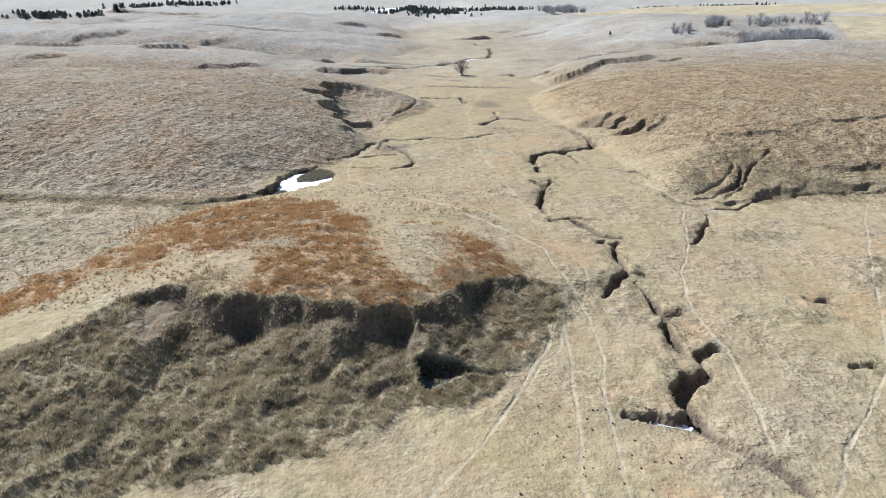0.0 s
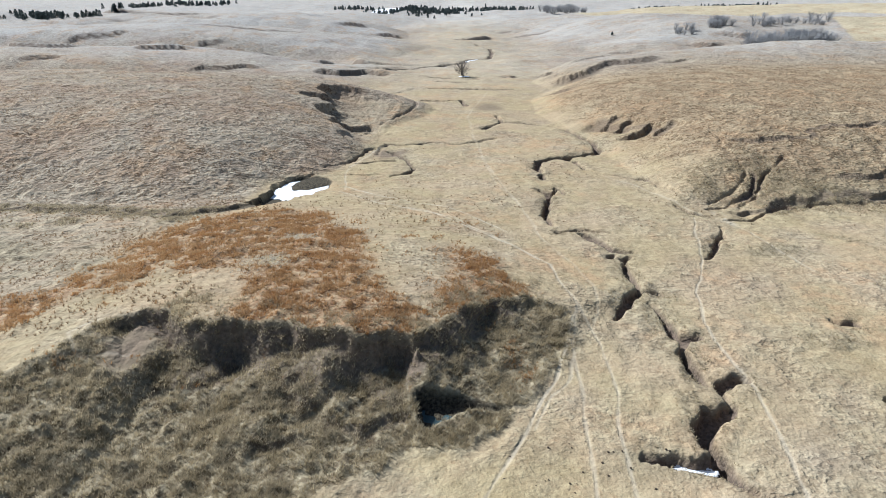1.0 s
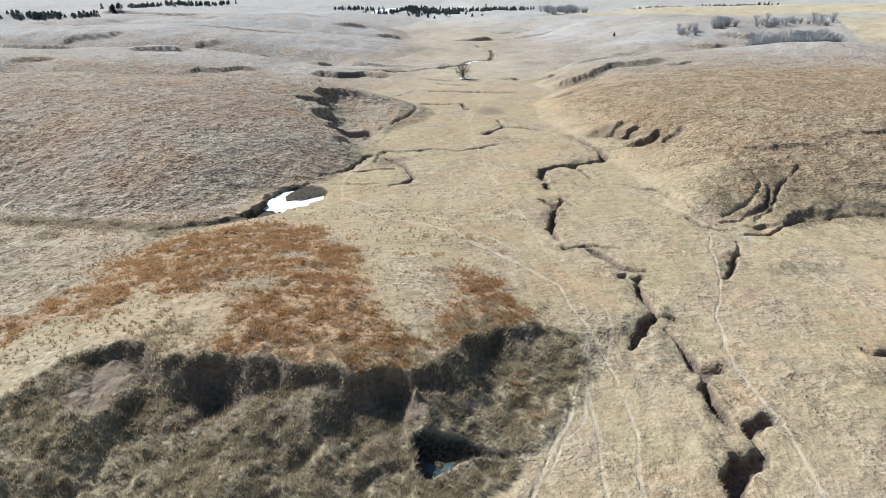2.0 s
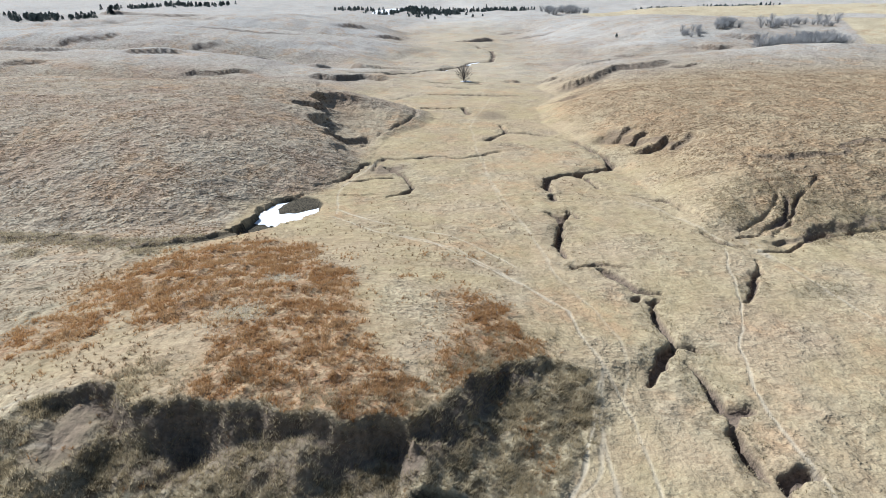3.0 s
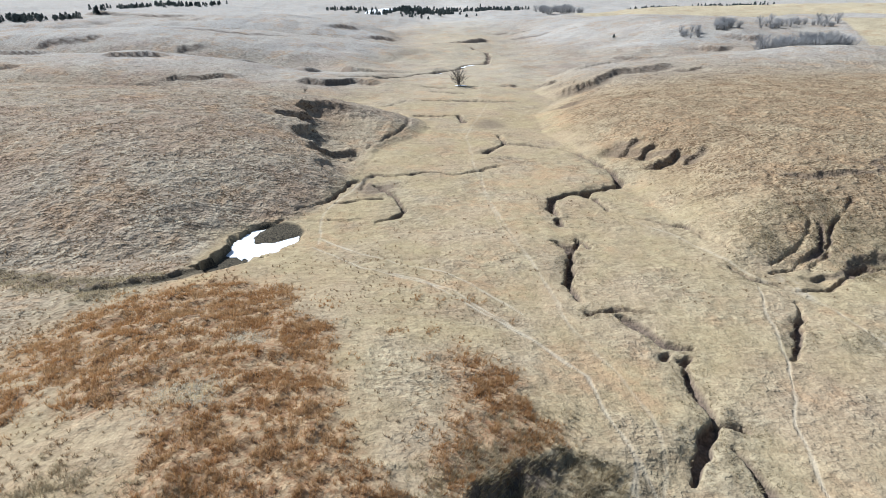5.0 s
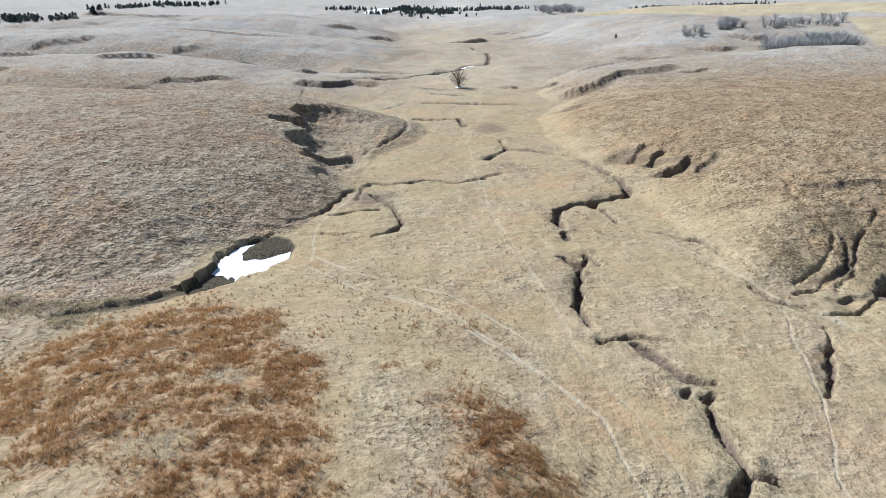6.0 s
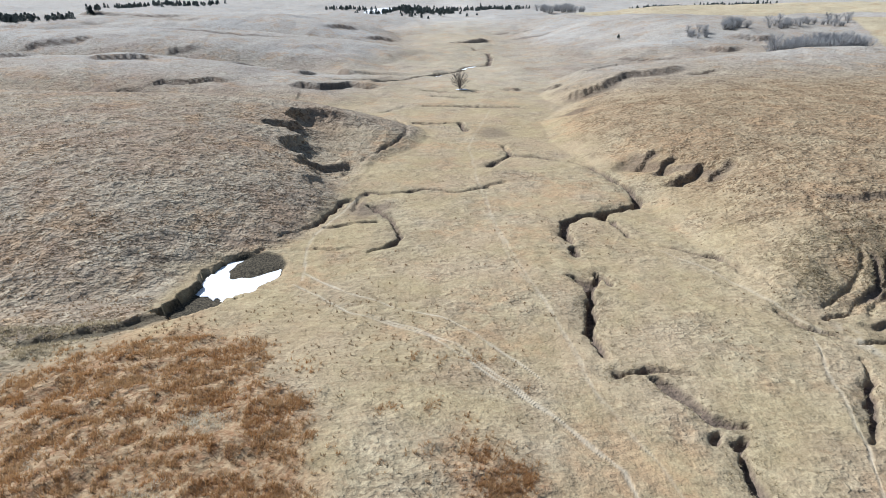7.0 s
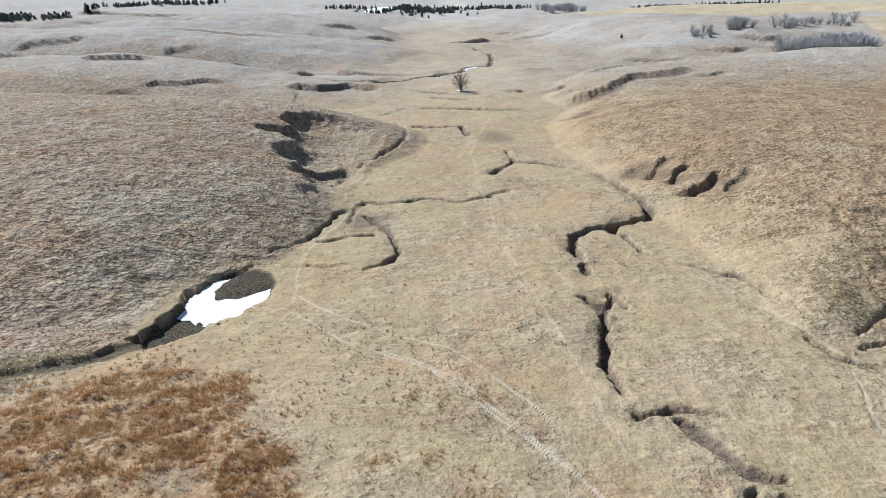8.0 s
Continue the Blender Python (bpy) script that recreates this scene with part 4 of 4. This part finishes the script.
clumps("gully_grass", *scatter(56000, 14, 90, 36, 140, lambda x, y, c: ease(0.1, 0.5, c["coarse"]) * 0.6 * (1 - ease(0.3, 0.6, c["soil_shade"])) * (x > 17)),
       0.30, 0.9, 6, 0.032, COARSE_GRASS, "taller olive-brown grass fringing the gullies")
clumps("brown_bunches", *scatter(12000, -78, 8, 62, 124, lambda x, y, c: (1 - c["coarse"]) * (0.06 + 0.6 * patchy(x, y, 7, 98)) * (0.25 + 0.75 * ease(12, 34, -x))),
       0.42, 0.45, 11, 0.026, BUNCH_GRASS, "sparse brown bunches dotted over the short grass")
clumps("hill_bunches", *scatter(26000, -130, 120, 108, 190, lambda x, y, c: c["hill"] * (1 - c["soil_shade"]) * (0.05 + 0.5 * patchy(x, y, 9, 85)) * (1 - 0.6 * ease(140, 190, y))),
       0.36, 0.5, 8, 0.04, BUNCH_GRASS, "dark brown bunches dotted over the hillsides")
clumps("brow_grass", *scatter(24000, -36, 12, 58, 82, lambda x, y, c: ease(-7, -1, bank(x, y)[1]) * (1 - ease(0, 1.5, bank(x, y)[1])) * (0.1 + 0.8 * patchy(x, y, 2.2, 86))),
       0.42, 0.8, 10, 0.022, COARSE_GRASS, "olive-tan grass leaning over the brow of the bank")
clumps("bank_grass", *scatter(26000, -150, -40, 106, 125, lambda x, y, c: ease(0.3, 0.7, c["coarse"]) * 0.8),
       0.42, 0.9, 6, 0.045, COARSE_GRASS, "dark coarse grass along the low creek bank")
clumps("terrace_grass", *scatter(30000, 50, 125, 116, 162, lambda x, y, c: ease(0.15, 0.5, c["coarse"]) * 0.7 * (1 - c["soil_shade"])),
       0.36, 0.9, 6, 0.045, COARSE_GRASS, "olive-brown grass on the terraced slope")


# ---- clods and dung on the short grass ----
def clods(count, x0, x1, y0, y1):
    verts, faces = [], []
    for k in range(count):
        x, y, r = rng.uniform(x0, x1), rng.uniform(y0, y1), rng.uniform(0.05, 0.15)
        z = float(height(np.array([x]), np.array([y]))[0]) + 0.05
        base = len(verts)
        for j in range(6):
            q = rng.uniform(0.7, 1.2)
            verts.append((x + r * q * math.cos(j * 1.047), y + r * q * math.sin(j * 1.047), z - 0.05))
        for j in range(6):
            q = rng.uniform(0.4, 0.8)
            verts.append((x + r * q * math.cos(j * 1.047), y + r * q * math.sin(j * 1.047), z + r * 0.5 * rng.uniform(0.6, 1.2)))
        faces.append([base + 6 + j for j in range(6)])
        faces += [[base + j, base + (j + 1) % 6, base + 6 + (j + 1) % 6, base + 6 + j] for j in range(6)]
    me = bpy.data.meshes.new("clods")
    me.from_pydata(verts, [], faces)
    me.materials.append(plain_material("dark_clod", (0.05, 0.04, 0.03), (0.12, 0.09, 0.065), 3.0))
    return tagged(new("clods", me), "small dark dung clods scattered on short grass", "clods", kind="stuff")


clods(60, 4, 22, 35, 50)

# ---- ice and water ----
def ice_sheet(name, x0, x1, y0, y1, level, step_, material, label, outline):
    ys, xs = np.meshgrid(np.arange(y0, y1, step_), np.arange(x0, x1, step_), indexing="ij")
    ob = sheet(name, xs, ys, level + 0.015 * wave(xs, ys, 1.3, 5), material)
    bm = bmesh.new()
    bm.from_mesh(ob.data)
    bmesh.ops.delete(bm, geom=[f for f in bm.faces if not outline(f.calc_center_median())], context="FACES")
    low = bmesh.ops.extrude_face_region(bm, geom=bm.faces[:])
    bmesh.ops.translate(bm, verts=[v for v in low["geom"] if isinstance(v, bmesh.types.BMVert)], vec=(0, 0, 0.03))
    bm.to_mesh(ob.data)
    bm.free()
    return tagged(ob, label, "ice", kind="structure")


def in_ring(cx, cy, rx, ry, seed):
    return lambda p: ((p.x - cx) / rx) ** 2 + ((p.y - cy) / ry) ** 2 + 0.35 * float(rough(np.array(p.x), np.array(p.y), max(rx, ry) * 0.4, seed, 3)) < 0.85


ice_sheet("pond_ice", -44, -28, 118.5, 143, POND_LEVEL, 0.25, SNOW_ICE, "white snow-covered ice round a muddy mound in the pond", lambda p: float(within(POND, np.array(p.x), np.array(p.y))) > 0.5 and p.y + 0.5 * p.x + 3.0 * float(rough(np.array(p.x), np.array(p.y), 1.6, 58, 3)) > 106.4)
def level_at(x, y, up):
    return float(height(np.array([x]), np.array([y]))[0]) + up


ice_sheet("bank_pool_ice", -6, 7.5, 50, 58.5, POOL_LEVEL, 0.25, SHADED_ICE, "shaded blue-grey ice below the undercut bank", lambda p: float(within(POOL, np.array(p.x), np.array(p.y))) > 0.02)
ice_sheet("gully_ice", 20, 27, 45.5, 50.5, level_at(24.3, 48.0, 0.12), 0.25, SNOW_ICE, "white ice in the bottom of the gully", in_ring(22.7, 48.1, 2.3, 1.1, 4))
ice_sheet("creek_ice", -16, -3, 424, 442, level_at(-10, 430, 0.5), 0.8, SNOW_ICE, "small white ice strip in the creek bed", in_ring(-9.5, 433, 6, 7, 5))
ice_sheet("creek_ice", 2, 22, 458, 482, level_at(10, 470, 0.6), 0.8, SNOW_ICE, "small white ice patch in the creek bed", in_ring(12, 470, 9, 10, 6))
ice_sheet("snow_patch", 0, 10, 342, 352, level_at(4.5, 347.6, 0.25), 0.4, SNOW_ICE, "thin leftover snow below the lone tree", in_ring(4.5, 347.8, 3.2, 1.6, 7))
ice_sheet("lake_ice", LAKE[0] - LAKE[2] * 1.6, LAKE[0] + LAKE[2] * 1.6, LAKE[1] - LAKE[3] * 1.2, LAKE[1] + LAKE[3] * 1.2, LAKE_LEVEL + 0.6, 6, SNOW_ICE, "pale frozen reservoir in the far valley", in_ring(LAKE[0], LAKE[1], LAKE[2], LAKE[3], 8))

# ---- trees ----
def part(name, bm, material, parent, label=""):
    me = bpy.data.meshes.new(name)
    bm.to_mesh(me)
    bm.free()
    me.materials.append(material)
    ob = new(name, me)
    ob.parent = parent
    return tagged(ob, label)


def limb(bm, a, b, ra, rb, sides=5):
    """A tapered piece of branch."""
    way = (b - a).normalized()
    u = way.orthogonal().normalized()
    v = way.cross(u)
    rings = []
    for p, r in ((a, ra), (b, rb)):
        rings.append([bm.verts.new(p + r * (math.cos(k * math.tau / sides) * u + math.sin(k * math.tau / sides) * v)) for k in range(sides)])
    for k in range(sides):
        bm.faces.new((rings[0][k], rings[0][(k + 1) % sides], rings[1][(k + 1) % sides], rings[1][k]))


def bough(bm, rnd, a, b, ra, rb, pieces=4):
    """A limb that sags and kinks on its way."""
    last, lift = a, (b - a).length * 0.14
    for k in range(1, pieces + 1):
        f = k / pieces
        p = a.lerp(b, f) + Vector((rnd.uniform(-1, 1), rnd.uniform(-1, 1), rnd.uniform(-1, 1))) * lift * (0.5 if k < pieces else 0) + Vector((0, 0, lift * math.sin(math.pi * f)))
        limb(bm, last, p, ra + (rb - ra) * (k - 1) / pieces, ra + (rb - ra) * f, 4)
        last = p


def bare_tree(name, label, tall, stem, seed, twig, twigs=None, wide=0.46, boughs=13):
    """Several stems, boughs that fill a rounded uneven crown, and fine twigs at their ends."""
    rnd = random.Random(seed)
    tree = tagged(new(name), label, "tree")
    t, c = bmesh.new(), bmesh.new()
    for s_ in range(stem):
        foot = Vector((rnd.uniform(-0.06, 0.06) * stem * tall * 0.5, rnd.uniform(-0.06, 0.06) * stem * tall * 0.5, -0.3))
        lean = Vector((rnd.uniform(-0.2, 0.2) * tall, rnd.uniform(-0.2, 0.2) * tall, tall * rnd.uniform(0.5, 0.7)))
        bough(t, rnd, foot, foot + lean, twig * 5, twig * 2)
        for k in range(boughs):
            ang, up = rnd.uniform(0, math.tau), rnd.random() ** 0.8
            r = tall * wide * math.sqrt(max(0.05, 1 - (up * 1.7 - 0.85) ** 2)) * rnd.uniform(0.55, 1.15)
            tip = foot + lean * 0.6 + Vector((math.cos(ang) * r, math.sin(ang) * r, tall * (0.10 + 0.86 * up) - lean.z * 0.6 + 0.3))
            root = foot + lean * min(0.95, max(0.06, up * rnd.uniform(0.45, 0.8)))
            bough(c, rnd, root, tip, twig * 1.5, twig * 0.5, 3)
            for j in range(7):
                end = tip + Vector((rnd.uniform(-1, 1), rnd.uniform(-1, 1), rnd.uniform(-0.5, 1.1))) * tall * 0.085
                limb(c, tip.lerp(root, rnd.uniform(0, 0.5)), end, twig * 0.6, twig * 0.25, 3)
    part("trunk", t, BARK, tree)
    part("crown", c, twigs or TWIG, tree, "leafless grey twigs")
    return tree


def cedar_tree(name, label, tall, wide, seed):
    """An evergreen: a trunk and a ragged cone of many small sprays."""
    rnd = random.Random(seed)
    tree = tagged(new(name), label, "tree")
    t, c = bmesh.new(), bmesh.new()
    limb(t, Vector((0, 0, -0.4)), Vector((0, 0, tall * 0.8)), 0.18, 0.05, 6)
    for k in range(130):
        f = rnd.random() ** 0.8
        ang, r = rnd.uniform(0, math.tau), wide * (1 - f) ** 0.7 * rnd.uniform(0.45, 1.1)
        p = Vector((math.cos(ang) * r, math.sin(ang) * r, tall * (0.06 + 0.9 * f)))
        out = Vector((math.cos(ang), math.sin(ang), rnd.uniform(-0.2, 0.6)))
        across = Vector((-math.sin(ang), math.cos(ang), rnd.uniform(-0.4, 0.4)))
        s = wide * rnd.uniform(0.3, 0.52)
        c.faces.new([c.verts.new(p + q) for q in (-across * s * 0.7, across * s * 0.7, out * s + Vector((0, 0, s * 0.5)))])
        c.faces.new([c.verts.new(p + q) for q in (-across * s * 0.5 + Vector((0, 0, s * 0.7)), across * s * 0.6, out * s * 0.6 - Vector((0, 0, s * 0.3)))])
    part("trunk", t, BARK, tree)
    part("crown", c, CEDAR, tree)
    return tree


def stand(x, y, turn=0.0, size=1.0):
    return pose(x, y, level_at(x, y, 0.0), 0, 0, turn) @ Matrix.Diagonal((size, size, size, 1))


lone = bare_tree("tree", "lone bare grey-brown tree on the valley floor beside leftover snow", 8.8, 3, 3, 0.06, BARK, 0.5, 22)
lone.matrix_world = stand(3.6, 348.4)

spread = random.Random(11)
# far belts: group, label, from, to, across, how many, smallest and largest size
thorn = bare_tree("tree", "leafless grey cottonwood in the brushy draw", 10.5, 4, 5, 0.06)
thorn.matrix_world = stand(210, 434)
shrubs = [thorn, bare_tree("tree", "leafless grey cottonwood in the brushy draw", 8.5, 5, 8, 0.06)]
shrubs[1].matrix_world = stand(220, 440, 40)
cedars = [cedar_tree("cedar", "dark green cedar in a far shelterbelt", 8.0, 2.4, 21), cedar_tree("cedar", "dark green cedar in a far shelterbelt", 6.5, 2.6, 22)]
cedars[0].matrix_world, cedars[1].matrix_world = stand(-520, 764), stand(-500, 766, 60)
BELTS = [
    (shrubs, "trees in the brushy draw", (206, 434), (258, 444), 7, 62, 0.75, 1.3),
    (shrubs, "trees above the draw", (282, 606), (376, 642), 8, 30, 0.4, 0.95),
    (shrubs, "brush in the side draw", (194, 558), (216, 564), 5, 12, 0.4, 0.7),
    (shrubs, "brush in the far draw", (231, 578), (247, 590), 6, 20, 0.5, 0.95),
    (shrubs, "bare grove far down the valley", (215, 1480), (305, 1500), 30, 26, 1.3, 2.0),
    (cedars, "cedar belt on the ridge", (-545, 765), (-440, 752), 14, 70, 0.6, 1.1),
    (cedars, "cedars by the ridge", (-470, 850), (-458, 852), 4, 5, 0.9, 1.5),
    (cedars, "scattered cedars on the flat", (-190, 1330), (-60, 1310), 40, 14, 0.8, 1.2),
    (cedars, "cedars on the prairie slope", (150, 604), (152, 606), 1, 1, 0.5, 0.6),
]
for kinds, group, a, b, across, count, lo, hi in BELTS:
    for k in range(count):
        f = spread.random()
        x, y = a[0] + f * (b[0] - a[0]) + spread.gauss(0, across * 0.5), a[1] + f * (b[1] - a[1]) + spread.gauss(0, across)
        size = spread.uniform(lo, hi)
        tree = copy_thing(spread.choice(kinds), Matrix())
        tree.matrix_basis = stand(x, y, spread.uniform(0, 360), size)
        tagged(tree, group=group)


def wood(name, label, rows):
    """Woods too far to count: many evergreens in one mesh."""
    verts, faces, base = [], [], 0
    src = [next(c for c in k.children if c.name.startswith("crown")).data for k in cedars]
    data = [(np.array([v.co[:] for v in me.vertices]), np.array([p.vertices[:] for p in me.polygons])) for me in src]
    for a, b, across, count, lo, hi in rows:
        f = rng.uniform(0, 1, count)
        px = a[0] + f * (b[0] - a[0]) + rng.normal(0, across * 0.5, count)
        py = a[1] + f * (b[1] - a[1]) + rng.normal(0, across, count)
        pz, size, turn = height(px, py), rng.uniform(lo, hi, count), rng.uniform(0, 6.28, count)
        for k in range(count):
            v, q = data[k % 2]
            c, s_ = math.cos(turn[k]) * size[k], math.sin(turn[k]) * size[k]
            verts.append(np.stack([v[:, 0] * c - v[:, 1] * s_ + px[k], v[:, 0] * s_ + v[:, 1] * c + py[k], v[:, 2] * size[k] + pz[k] - 0.3], 1))
            faces.append(q + base)
            base += len(v)
    me = bpy.data.meshes.new(name)
    me.from_pydata(np.concatenate(verts).tolist(), [], np.concatenate(faces).tolist())
    me.materials.append(CEDAR)
    return tagged(new(name, me), label, "woods", kind="stuff")


wood("far_woods", "dark blue-green cedar woods round the far lake", [
    ((-1010, 1900), (-700, 1880), 60, 110, 1.2, 2.0), ((-140, 1480), (-15, 1440), 60, 190, 0.9, 1.5), ((-20, 1650), (190, 1780), 40, 110, 0.9, 1.5),
    ((-330, 1640), (-225, 1660), 30, 50, 0.8, 1.4), ((500, 1700), (640, 1720), 30, 70, 0.9, 1.5), ((760, 1960), (960, 1980), 30, 60, 1.0, 1.7)])
